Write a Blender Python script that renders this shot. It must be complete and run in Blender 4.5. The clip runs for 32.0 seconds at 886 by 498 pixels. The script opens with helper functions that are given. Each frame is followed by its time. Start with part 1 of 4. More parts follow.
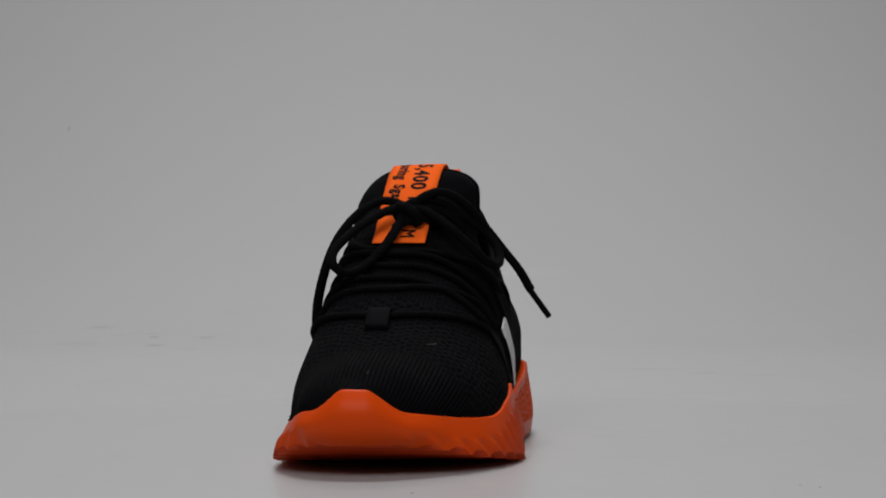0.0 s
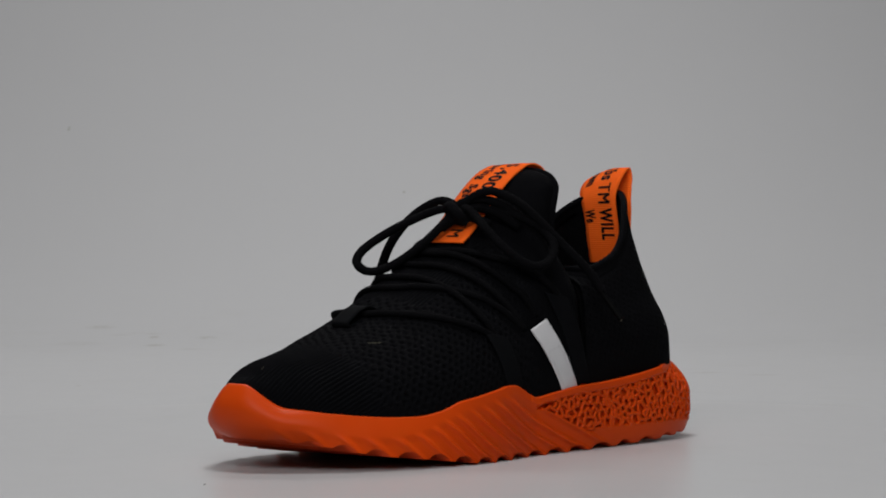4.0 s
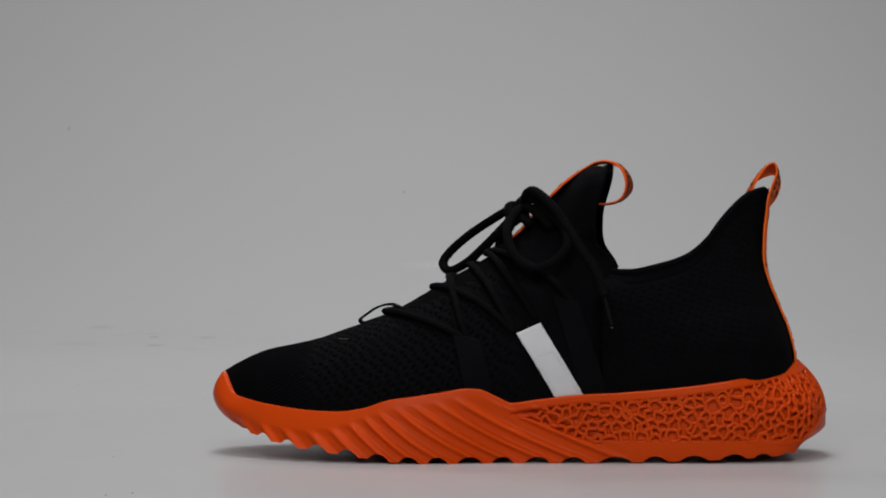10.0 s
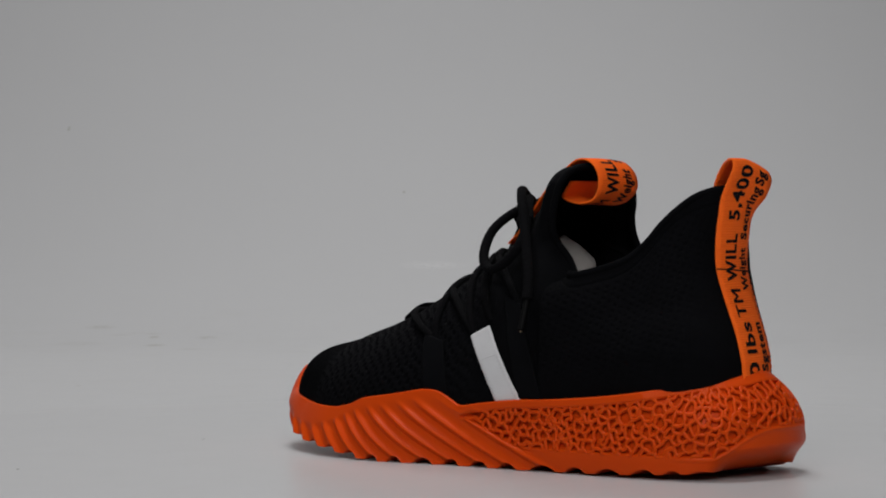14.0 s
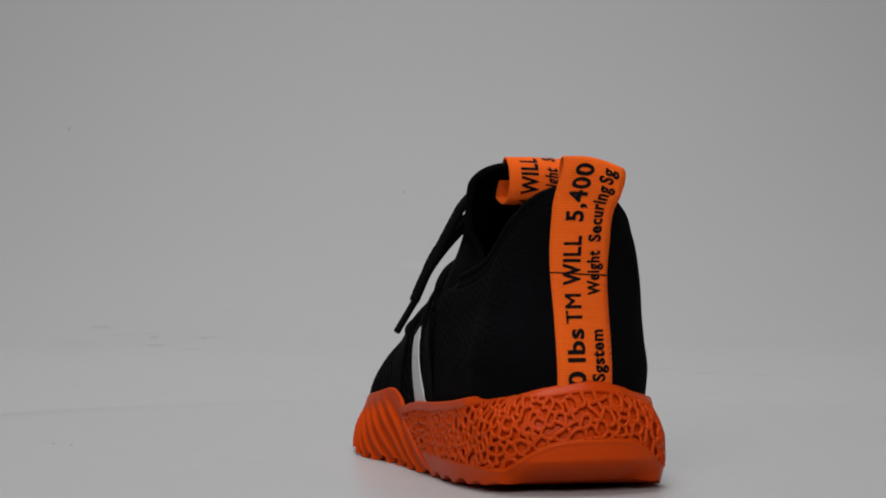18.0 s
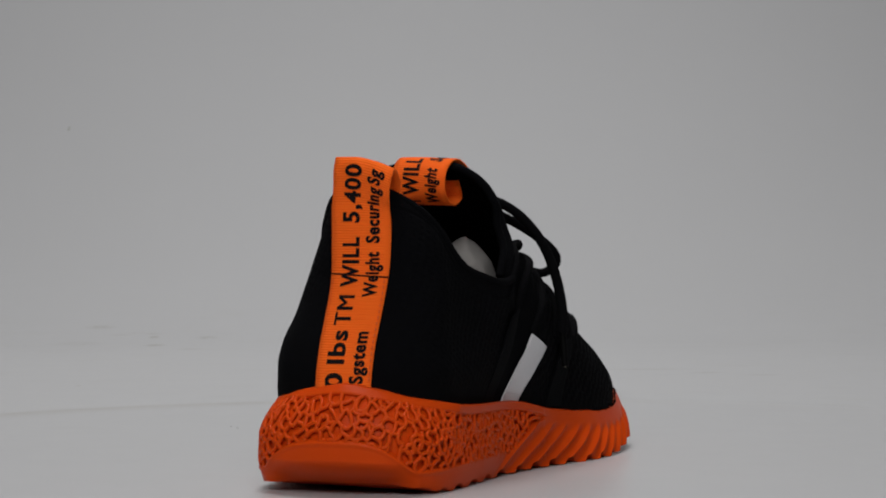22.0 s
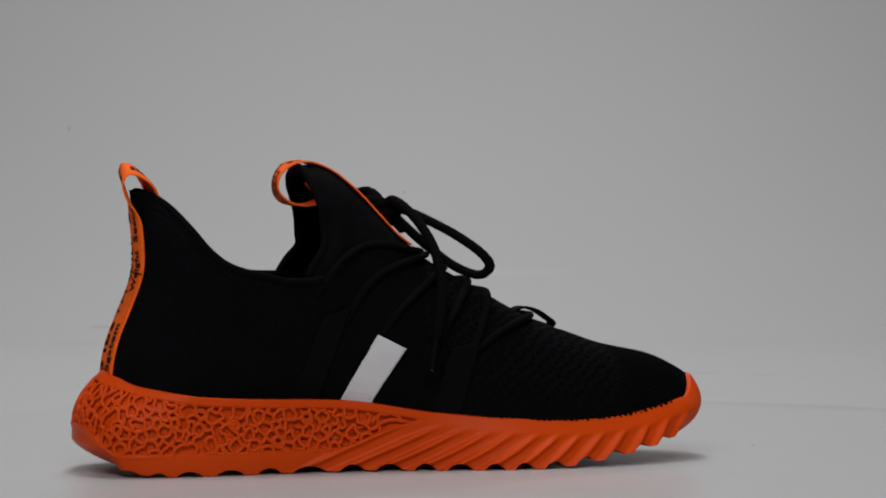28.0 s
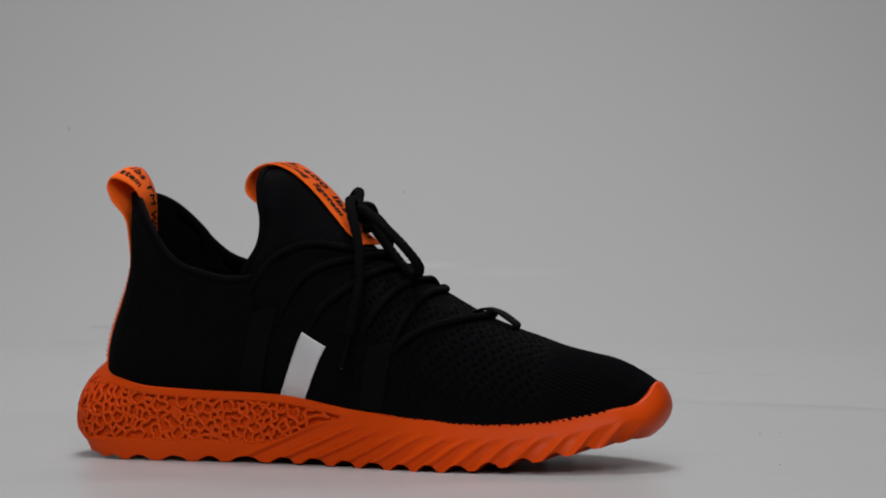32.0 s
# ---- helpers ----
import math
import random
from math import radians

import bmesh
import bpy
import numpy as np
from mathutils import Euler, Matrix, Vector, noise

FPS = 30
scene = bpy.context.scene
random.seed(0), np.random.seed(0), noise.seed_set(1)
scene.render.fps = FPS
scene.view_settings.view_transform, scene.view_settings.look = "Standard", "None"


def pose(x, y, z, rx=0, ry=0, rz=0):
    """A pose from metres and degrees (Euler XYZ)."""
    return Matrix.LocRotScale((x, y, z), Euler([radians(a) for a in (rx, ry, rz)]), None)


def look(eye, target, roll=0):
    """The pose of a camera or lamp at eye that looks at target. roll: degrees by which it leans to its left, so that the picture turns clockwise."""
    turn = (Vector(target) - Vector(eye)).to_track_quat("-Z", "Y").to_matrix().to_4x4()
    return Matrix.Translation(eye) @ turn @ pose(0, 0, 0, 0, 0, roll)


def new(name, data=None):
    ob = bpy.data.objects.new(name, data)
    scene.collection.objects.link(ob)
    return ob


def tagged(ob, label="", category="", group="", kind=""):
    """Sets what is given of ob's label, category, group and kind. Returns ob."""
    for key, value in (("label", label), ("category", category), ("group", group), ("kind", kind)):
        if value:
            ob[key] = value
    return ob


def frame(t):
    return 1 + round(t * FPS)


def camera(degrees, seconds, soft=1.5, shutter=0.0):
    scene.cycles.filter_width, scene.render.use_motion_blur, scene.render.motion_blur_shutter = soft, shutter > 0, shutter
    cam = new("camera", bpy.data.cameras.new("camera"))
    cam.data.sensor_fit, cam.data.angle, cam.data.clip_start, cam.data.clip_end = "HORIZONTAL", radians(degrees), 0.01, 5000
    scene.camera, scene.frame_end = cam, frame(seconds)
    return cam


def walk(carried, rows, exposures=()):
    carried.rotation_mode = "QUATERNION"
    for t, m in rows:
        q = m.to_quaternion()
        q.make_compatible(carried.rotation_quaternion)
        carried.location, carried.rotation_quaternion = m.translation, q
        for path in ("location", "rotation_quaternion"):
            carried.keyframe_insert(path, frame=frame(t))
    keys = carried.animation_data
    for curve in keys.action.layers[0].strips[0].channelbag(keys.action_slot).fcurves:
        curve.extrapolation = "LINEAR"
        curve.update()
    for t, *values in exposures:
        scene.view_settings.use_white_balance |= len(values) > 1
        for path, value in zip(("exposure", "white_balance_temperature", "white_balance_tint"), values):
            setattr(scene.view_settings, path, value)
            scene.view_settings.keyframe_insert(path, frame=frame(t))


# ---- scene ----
cam = camera(19.7, 32.0, 1.9)
EYE = (0.0, -1.2, 0.1138)
CAM_POSE = look(EYE, (-0.00101, -0.0001, 0.09776), -0.28)
walk(cam, [(0.0, CAM_POSE), (32.0, CAM_POSE)], [(0.0, 0.0), (32.0, 0.0)])

# ---- light ----
world = bpy.data.worlds.new("studio_world")
scene.world = world
world.use_nodes = True
world.node_tree.nodes["Background"].inputs[0].default_value = (0.9, 0.95, 1.0, 1)
world.node_tree.nodes["Background"].inputs[1].default_value = 0.02


def softbox(name, eye, target, sx, sy, watts, colour=(1, 1, 1)):
    data = bpy.data.lights.new(name, "AREA")
    data.shape, data.size, data.size_y, data.energy, data.color = "RECTANGLE", sx, sy, watts, colour
    ob = new(name, data)
    ob.matrix_world = look(eye, target)
    return ob


softbox("overhead_softbox", (-0.05, 0.08, 1.9), (-0.05, 0.08, 0), 0.6, 0.6, 18.0, (1, 0.99, 0.975))
softbox("front_softbox", (-0.12, -1.55, 1.15), (0.0, 0.0, 0.05), 1.3, 0.7, 17.0, (1, 0.99, 0.975))
# unseen fill lamp, added to brighten the floor and curve behind the shoe
softbox("backdrop_fill", (-0.05, 1.05, 1.25), (-0.05, 1.1, 0.0), 0.6, 0.4, 6.5, (1, 0.99, 0.975))


# ---- small tools ----
def smooth(a, b, x):
    t = np.clip((np.asarray(x, float) - a) / (b - a), 0, 1)
    return t * t * (3 - 2 * t)


def curve(pairs):
    """A smooth line through (x, y) pairs that never overshoots."""
    xs, ys = np.array(pairs, float).T
    o = np.argsort(xs)
    xs, ys = xs[o], ys[o]
    h, m = np.diff(xs), np.diff(ys) / np.diff(xs)
    d = np.zeros_like(ys)
    same = m[1:] * m[:-1] > 0
    with np.errstate(divide="ignore", invalid="ignore"):
        inner = (h[1:] + h[:-1]) * 1.5 / ((2 * h[1:] + h[:-1]) / 2 / m[:-1] + (h[1:] + 2 * h[:-1]) / 2 / m[1:])
    d[1:-1] = np.where(same, inner, 0)
    d[0], d[-1] = m[0], m[-1]

    def f(x):
        x = np.clip(np.asarray(x, float), xs[0], xs[-1])
        k = np.clip(np.searchsorted(xs, x) - 1, 0, len(xs) - 2)
        t = (x - xs[k]) / h[k]
        return ((1 + 2 * t) * (1 - t) ** 2 * ys[k] + t * (1 - t) ** 2 * h[k] * d[k]
                + t * t * (3 - 2 * t) * ys[k + 1] + t * t * (t - 1) * h[k] * d[k + 1])
    return f


def spline(points, n, closed=False):
    """n points at even steps along a smooth line through the given ones."""
    p = np.array(points, float)
    if closed:
        q = np.vstack([p[-1:], p, p[:2]])
    else:
        q = np.vstack([2 * p[0] - p[1], p, 2 * p[-1] - p[-2]])
    out = []
    for i in range(1, len(q) - 2):
        t = np.linspace(0, 1, 60, endpoint=False)[:, None]
        a, b, c, d = q[i - 1], q[i], q[i + 1], q[i + 2]
        out.append(0.5 * (2 * b + (c - a) * t + (2 * a - 5 * b + 4 * c - d) * t ** 2 + (3 * b - a - 3 * c + d) * t ** 3))
    out = np.vstack(out + [q[-2][None]])
    length = np.r_[0, np.cumsum(np.linalg.norm(np.diff(out, axis=0), axis=1))]
    at = np.linspace(0, length[-1], n, endpoint=not closed)
    return np.stack([np.interp(at, length, out[:, k]) for k in range(p.shape[1])], 1)


def mesh_of(name, verts, faces, material, parent=None, label="", flat=False):
    """One mesh object from points in millimetres."""
    me = bpy.data.meshes.new(name)
    me.from_pydata((np.asarray(verts, float) * 0.001).tolist(), [], faces)
    me.validate()
    if not flat:
        me.shade_smooth()
    me.materials.append(material)
    ob = new(name, me)
    if parent:
        ob.parent = parent
    if label:
        ob["label"] = label
    return ob


def grid_faces(r, c, wrap=False, flip=False, base=0):
    i, j = np.meshgrid(np.arange(r - 1), np.arange(c if wrap else c - 1), indexing="ij")
    k = (j + 1) % c
    f = np.stack([i * c + j, i * c + k, (i + 1) * c + k, (i + 1) * c + j], -1).reshape(-1, 4) + base
    return (f[:, ::-1] if flip else f)


def normals_of(P, wrap=False):
    if wrap:
        du = np.roll(P, -1, 1) - np.roll(P, 1, 1)
    else:
        du = np.gradient(P, axis=1)
    n = np.cross(du, np.gradient(P, axis=0))
    return n / np.maximum(np.linalg.norm(n, axis=2, keepdims=True), 1e-9)


def picked(P, faces, keep):
    f = faces[keep]
    used, inv = np.unique(f, return_inverse=True)
    return P.reshape(-1, 3)[used], inv.reshape(f.shape).tolist()


def tube(points, radius, sides=10, n=None, closed=False, squash=1.0):
    """Points and faces of a round cord along a smooth line."""
    path = spline(points, n or max(12, len(points) * 10), closed)
    tan = np.gradient(path, axis=0) if not closed else np.roll(path, -1, 0) - np.roll(path, 1, 0)
    tan /= np.linalg.norm(tan, axis=1, keepdims=True)
    up = np.array([0.0, 0.0, 1.0])
    a = np.zeros_like(path)
    last = np.cross(tan[0], up)
    if np.linalg.norm(last) < 0.1:
        last = np.array([0, 1.0, 0])
    for i in range(len(path)):
        last = last - tan[i] * (last @ tan[i])
        last /= np.linalg.norm(last)
        a[i] = last
    b = np.cross(tan, a)
    r = np.broadcast_to(np.asarray(radius, float), (len(path),))[:, None, None]
    th = np.linspace(0, 2 * np.pi, sides, endpoint=False)
    P = path[:, None] + r * (np.cos(th)[None, :, None] * a[:, None] + squash * np.sin(th)[None, :, None] * b[:, None])
    faces = grid_faces(len(path), sides, True).tolist()
    if closed:
        m = (len(path) - 1) * sides
        faces += [[m + j, m + (j + 1) % sides, (j + 1) % sides, j] for j in range(sides)]
    else:
        faces += [list(range(sides))[::-1], [(len(path) - 1) * sides + j for j in range(sides)]]
    return P.reshape(-1, 3), faces


# ---- materials ----
def material(name, colour, rough=0.5, metal=0.0, scale=60.0, vary=0.12, bump=0.0, bump_scale=900.0, coat=0.0, spec=0.5, sheen=0.0, rvar=0.08):
    m = bpy.data.materials.new(name)
    m.use_nodes = True
    nt = m.node_tree
    b = nt.nodes["Principled BSDF"]
    tc = nt.nodes.new("ShaderNodeTexCoord")
    n1, n2 = nt.nodes.new("ShaderNodeTexNoise"), nt.nodes.new("ShaderNodeTexNoise")
    n1.inputs["Scale"].default_value, n2.inputs["Scale"].default_value = scale, bump_scale
    n1.inputs["Detail"].default_value, n2.inputs["Detail"].default_value = 4, 3
    for n in (n1, n2):
        nt.links.new(tc.outputs["Object"], n.inputs["Vector"])
    mix = nt.nodes.new("ShaderNodeMix")
    mix.data_type, mix.blend_type = "RGBA", "MIX"
    nt.links.new(n1.outputs["Fac"], mix.inputs["Factor"])
    mix.inputs["A"].default_value = (*[c * (1 - vary) for c in colour], 1)
    mix.inputs["B"].default_value = (*[min(1, c * (1 + vary)) for c in colour], 1)
    nt.links.new(mix.outputs["Result"], b.inputs["Base Color"])
    ramp = nt.nodes.new("ShaderNodeMapRange")
    ramp.inputs["To Min"].default_value, ramp.inputs["To Max"].default_value = max(0.02, rough - rvar), min(1, rough + rvar)
    nt.links.new(n2.outputs["Fac"], ramp.inputs["Value"])
    nt.links.new(ramp.outputs["Result"], b.inputs["Roughness"])
    b.inputs["Metallic"].default_value, b.inputs["Coat Weight"].default_value = metal, coat
    b.inputs["Specular IOR Level"].default_value, b.inputs["Sheen Weight"].default_value = spec, sheen
    if bump:
        bm = nt.nodes.new("ShaderNodeBump")
        bm.inputs["Strength"].default_value, bm.inputs["Distance"].default_value = bump, 0.0004
        nt.links.new(n2.outputs["Fac"], bm.inputs["Height"])
        nt.links.new(bm.outputs["Normal"], b.inputs["Normal"])
    return m


SWEEP = material("grey_sweep", (0.455, 0.458, 0.47), 0.37, scale=3.0, vary=0.02, bump=0.0, bump_scale=30, spec=0.23, rvar=0.02)
DISC = material("grey_disc", (0.452, 0.455, 0.467), 0.32, scale=5.0, vary=0.02, bump=0.0, bump_scale=40, spec=0.26, rvar=0.02)
ROOM = material("plain_wall", (0.30, 0.30, 0.30), 0.8, scale=2.0, vary=0.06)
RUBBER = material("orange_foam", (0.59, 0.0560, 0.0035), 0.38, scale=25, vary=0.10, bump=0.08, bump_scale=1500, spec=0.085)
TREAD = material("orange_rubber", (0.47, 0.040, 0.005), 0.6, scale=40, vary=0.12, bump=0.2, bump_scale=1200, spec=0.14)
KNIT = material("black_knit", (0.0021, 0.0022, 0.0029), 0.95, scale=120, vary=0.3, bump=0.5, bump_scale=2200, spec=0.05)
LINING = material("black_lining", (0.0018, 0.0019, 0.0023), 0.95, scale=90, vary=0.25, bump=0.4, bump_scale=1600, spec=0.05)
CORD = material("black_cord", (0.003, 0.003, 0.0036), 0.95, scale=200, vary=0.3, bump=0.5, bump_scale=2500, spec=0.04)
RIBBON = material("orange_ribbon", (1.0, 0.146, 0.008), 0.85, scale=150, vary=0.06, bump=0.15, bump_scale=2500, spec=0.25)
INK = material("black_ink", (0.005, 0.0035, 0.0035), 0.8, scale=100, vary=0.3, spec=0.12)
WHITE = material("white_webbing", (0.60, 0.60, 0.62), 0.7, scale=150, vary=0.05, bump=0.3, bump_scale=1800)
THREAD = material("grey_thread", (0.5, 0.5, 0.52), 0.8, scale=400, vary=0.2)
PAPER = material("pale_paper", (0.24, 0.23, 0.222), 0.85, scale=80, vary=0.12, bump=0.3, bump_scale=600)



def stains(m, stretch, low_, high, amount, tone, span):
    """Faint rubbed streaks mixed into a sheet's colour."""
    nt = m.node_tree
    b = nt.nodes["Principled BSDF"]
    old = b.inputs["Base Color"].links[0].from_socket
    tc, mp, no = nt.nodes.new("ShaderNodeTexCoord"), nt.nodes.new("ShaderNodeMapping"), nt.nodes.new("ShaderNodeTexNoise")
    mp.inputs["Scale"].default_value = stretch
    no.inputs["Scale"].default_value, no.inputs["Detail"].default_value, no.inputs["Roughness"].default_value = 1.0, 7, 0.65
    nt.links.new(tc.outputs["Object"], mp.inputs["Vector"])
    nt.links.new(mp.outputs["Vector"], no.inputs["Vector"])
    cut = nt.nodes.new("ShaderNodeMapRange")
    cut.inputs["From Min"].default_value, cut.inputs["From Max"].default_value = low_, high
    cut.inputs["To Max"].default_value = amount
    nt.links.new(no.outputs["Fac"], cut.inputs["Value"])
    mix = nt.nodes.new("ShaderNodeMix")
    mix.data_type = "RGBA"
    xyz, fade, mul = nt.nodes.new("ShaderNodeSeparateXYZ"), nt.nodes.new("ShaderNodeMapRange"), nt.nodes.new("ShaderNodeMath")
    fade.inputs["From Min"].default_value, fade.inputs["From Max"].default_value = span
    mul.operation = "MULTIPLY"
    nt.links.new(tc.outputs["Object"], xyz.inputs[0])
    nt.links.new(xyz.outputs["Y"], fade.inputs["Value"])
    nt.links.new(cut.outputs["Result"], mul.inputs[0])
    nt.links.new(fade.outputs["Result"], mul.inputs[1])
    nt.links.new(mul.outputs[0], mix.inputs["Factor"])
    nt.links.new(old, mix.inputs["A"])
    mix.inputs["B"].default_value = (*tone, 1)
    nt.links.new(mix.outputs["Result"], b.inputs["Base Color"])


stains(SWEEP, (11, 20, 1), 0.56, 0.74, 0.25, (0.365, 0.357, 0.34), (1.3, 1.12))
stains(DISC, (16, 30, 1), 0.57, 0.78, 0.2, (0.374, 0.366, 0.35), (9, 8))


def blended(m, mask, tone):
    """Mixes the tone of a stain or glint into a material's colour by a mask."""
    nt = m.node_tree
    b = nt.nodes["Principled BSDF"]
    mix = nt.nodes.new("ShaderNodeMix")
    mix.data_type = "RGBA"
    nt.links.new(b.inputs["Base Color"].links[0].from_socket, mix.inputs["A"])
    nt.links.new(mask, mix.inputs["Factor"])
    mix.inputs["B"].default_value = (*tone, 1)
    nt.links.new(mix.outputs["Result"], b.inputs["Base Color"])


def smudges_and_glints(m, spots, tone):
    """Small rubbed marks or painted glints (x, y, half width, half depth, strength) with broken edges."""
    nt = m.node_tree
    tc, no = nt.nodes.new("ShaderNodeTexCoord"), nt.nodes.new("ShaderNodeTexNoise")
    no.inputs["Scale"].default_value, no.inputs["Detail"].default_value = 190.0, 3
    nt.links.new(tc.outputs["Object"], no.inputs["Vector"])
    total = None
    for x, y, rx, ry, amount in spots:
        mp, ln, fall = nt.nodes.new("ShaderNodeMapping"), nt.nodes.new("ShaderNodeVectorMath"), nt.nodes.new("ShaderNodeMapRange")
        mp.vector_type = "POINT"
        mp.inputs["Scale"].default_value = (1 / rx, 1 / ry, 0)
        mp.inputs["Location"].default_value = (-x / rx, -y / ry, 0)
        ln.operation = "LENGTH"
        fall.inputs["From Min"].default_value, fall.inputs["From Max"].default_value = 1.3, 0.2
        fall.inputs["To Max"].default_value = amount
        nt.links.new(tc.outputs["Object"], mp.inputs["Vector"])
        nt.links.new(mp.outputs["Vector"], ln.inputs[0])
        nt.links.new(ln.outputs["Value"], fall.inputs["Value"])
        if total is None:
            total = fall.outputs["Result"]
        else:
            most = nt.nodes.new("ShaderNodeMath")
            most.operation = "MAXIMUM"
            nt.links.new(total, most.inputs[0])
            nt.links.new(fall.outputs["Result"], most.inputs[1])
            total = most.outputs[0]
    rough = nt.nodes.new("ShaderNodeMapRange")
    rough.inputs["From Min"].default_value, rough.inputs["From Max"].default_value = 0.3, 0.6
    nt.links.new(no.outputs["Fac"], rough.inputs["Value"])
    mul = nt.nodes.new("ShaderNodeMath")
    mul.operation = "MULTIPLY"
    nt.links.new(total, mul.inputs[0])
    nt.links.new(rough.outputs["Result"], mul.inputs[1])
    blended(m, mul.outputs[0], tone)


smudges_and_glints(SWEEP, [(-0.320, 1.163, 0.013, 0.009, 0.6), (-0.2955, 1.121, 0.012, 0.007, 0.35), (-0.282, 1.131, 0.009, 0.006, 0.4), (-0.2655, 1.127, 0.011, 0.006, 0.5),
                (-0.2636, 1.105, 0.0045, 0.009, 0.9), (-0.2554, 1.038, 0.009, 0.013, 1.0), (-0.2197, 0.987, 0.010, 0.016, 0.45), (-0.215, 1.10, 0.009, 0.010, 0.7),
                (-0.3256, 1.057, 0.022, 0.018, 0.3), (-0.248, 0.518, 0.002, 0.007, 0.8), (0.1475, 0.671, 0.034, 0.010, 0.4), (0.187, 0.629, 0.011, 0.008, 0.7),
                (0.223, 0.600, 0.015, 0.010, 0.4), (-0.4242, 1.683, 0.0022, 0.004, 0.9), (-0.0442, 1.560, 0.0018, 0.003, 0.9)], (0.29, 0.28, 0.26))
# a soft glint on the curve, put into the sheet's colour as paler patches
smudges_and_glints(SWEEP, [(-0.012, 1.384, 0.030, 0.011, 0.6), (0.062, 1.360, 0.05, 0.014, 0.35)], (0.56, 0.56, 0.57))


def grime(m, radius, heading):
    """A brownish film of dust along one stretch of the plate's edge."""
    nt = m.node_tree
    tc, xyz, ln = nt.nodes.new("ShaderNodeTexCoord"), nt.nodes.new("ShaderNodeSeparateXYZ"), nt.nodes.new("ShaderNodeVectorMath")
    ln.operation = "LENGTH"
    nt.links.new(tc.outputs["Object"], xyz.inputs[0])
    nt.links.new(tc.outputs["Object"], ln.inputs[0])
    dot = nt.nodes.new("ShaderNodeVectorMath")
    dot.operation = "DOT_PRODUCT"
    dot.inputs[1].default_value = (math.cos(heading), math.sin(heading), 0)
    nt.links.new(tc.outputs["Object"], dot.inputs[0])
    sector, band = nt.nodes.new("ShaderNodeMapRange"), nt.nodes.new("ShaderNodeMapRange")
    sector.inputs["From Min"].default_value, sector.inputs["From Max"].default_value = radius * 0.45, radius * 0.95
    band.inputs["From Min"].default_value, band.inputs["From Max"].default_value = radius - 0.035, radius - 0.002
    band.inputs["To Max"].default_value = 0.55
    nt.links.new(dot.outputs["Value"], sector.inputs["Value"])
    nt.links.new(ln.outputs["Value"], band.inputs["Value"])
    mul = nt.nodes.new("ShaderNodeMath")
    mul.operation = "MULTIPLY"
    nt.links.new(sector.outputs["Result"], mul.inputs[0])
    nt.links.new(band.outputs["Result"], mul.inputs[1])
    blended(m, mul.outputs[0], (0.345, 0.332, 0.305))


grime(DISC, 0.38, radians(-42))


def sheer(m, share):
    """Lets part of the light through a thin cloth."""
    nt = m.node_tree
    b = nt.nodes["Principled BSDF"]
    tr, mix = nt.nodes.new("ShaderNodeBsdfTranslucent"), nt.nodes.new("ShaderNodeMixShader")
    nt.links.new(b.inputs["Base Color"].links[0].from_socket, tr.inputs["Color"])
    mix.inputs[0].default_value = share
    nt.links.new(b.outputs[0], mix.inputs[1])
    nt.links.new(tr.outputs[0], mix.inputs[2])
    nt.links.new(mix.outputs[0], nt.nodes["Material Output"].inputs["Surface"])


sheer(RIBBON, 0.06)
foam = RUBBER.node_tree.nodes["Principled BSDF"]
foam.inputs["Subsurface Weight"].default_value = 0.08
foam.inputs["Subsurface Radius"].default_value = (1.0, 0.25, 0.1)
foam.inputs["Subsurface Scale"].default_value = 0.003

# ---- studio ----
def sweep():
    """Seamless grey backdrop: floor, curve and wall in one sheet."""
    ys = list(np.linspace(-3000, 1000, 60)) + [1000 + 1200 * math.sin(a) for a in np.linspace(0, math.pi / 2, 40)[1:]] + [2200] * 10
    zs = [0.0] * 60 + [1200 - 1200 * math.cos(a) for a in np.linspace(0, math.pi / 2, 40)[1:]] + list(np.linspace(1200, 3200, 11)[1:])
    xs = np.linspace(-2600, 2600, 60)
    P = np.array([[(x, y, z - 0.18) for x in xs] for y, z in zip(ys, zs)])
    ob = mesh_of("backdrop", P.reshape(-1, 3), grid_faces(len(ys), 60).tolist(), SWEEP)
    return tagged(ob, "smooth light grey seamless backdrop sheet with faint scuffs and a painted glint", "backdrop", kind="structure")


sweep()


def room():
    """Plain walls and a ceiling that close the studio behind the camera."""
    for name, a, b in (("wall_west", (-2.75, -3.1, -0.1), (-2.65, 3.7, 3.2)), ("wall_east", (2.65, -3.1, -0.1), (2.75, 3.7, 3.2)),
                       ("wall_south", (-2.75, -3.2, -0.1), (2.75, -3.1, 3.2)), ("wall_north", (-2.75, 3.6, -0.1), (2.75, 3.7, 3.2)),
                       ("ceiling", (-2.75, -3.2, 3.2), (2.75, 3.7, 3.3)), ("floor", (-2.75, -3.2, -0.1), (2.75, 3.7, -0.02))):
        v = [(x * 1000, y * 1000, z * 1000) for x in (a[0], b[0]) for y in (a[1], b[1]) for z in (a[2], b[2])]
        f = [(0, 1, 3, 2), (4, 6, 7, 5), (0, 4, 5, 1), (2, 3, 7, 6), (0, 2, 6, 4), (1, 5, 7, 3)]
        tagged(mesh_of(name, v, f, ROOM, flat=True), "plain grey painted studio " + name.split("_")[0], name.split("_")[0], kind="structure")


room()


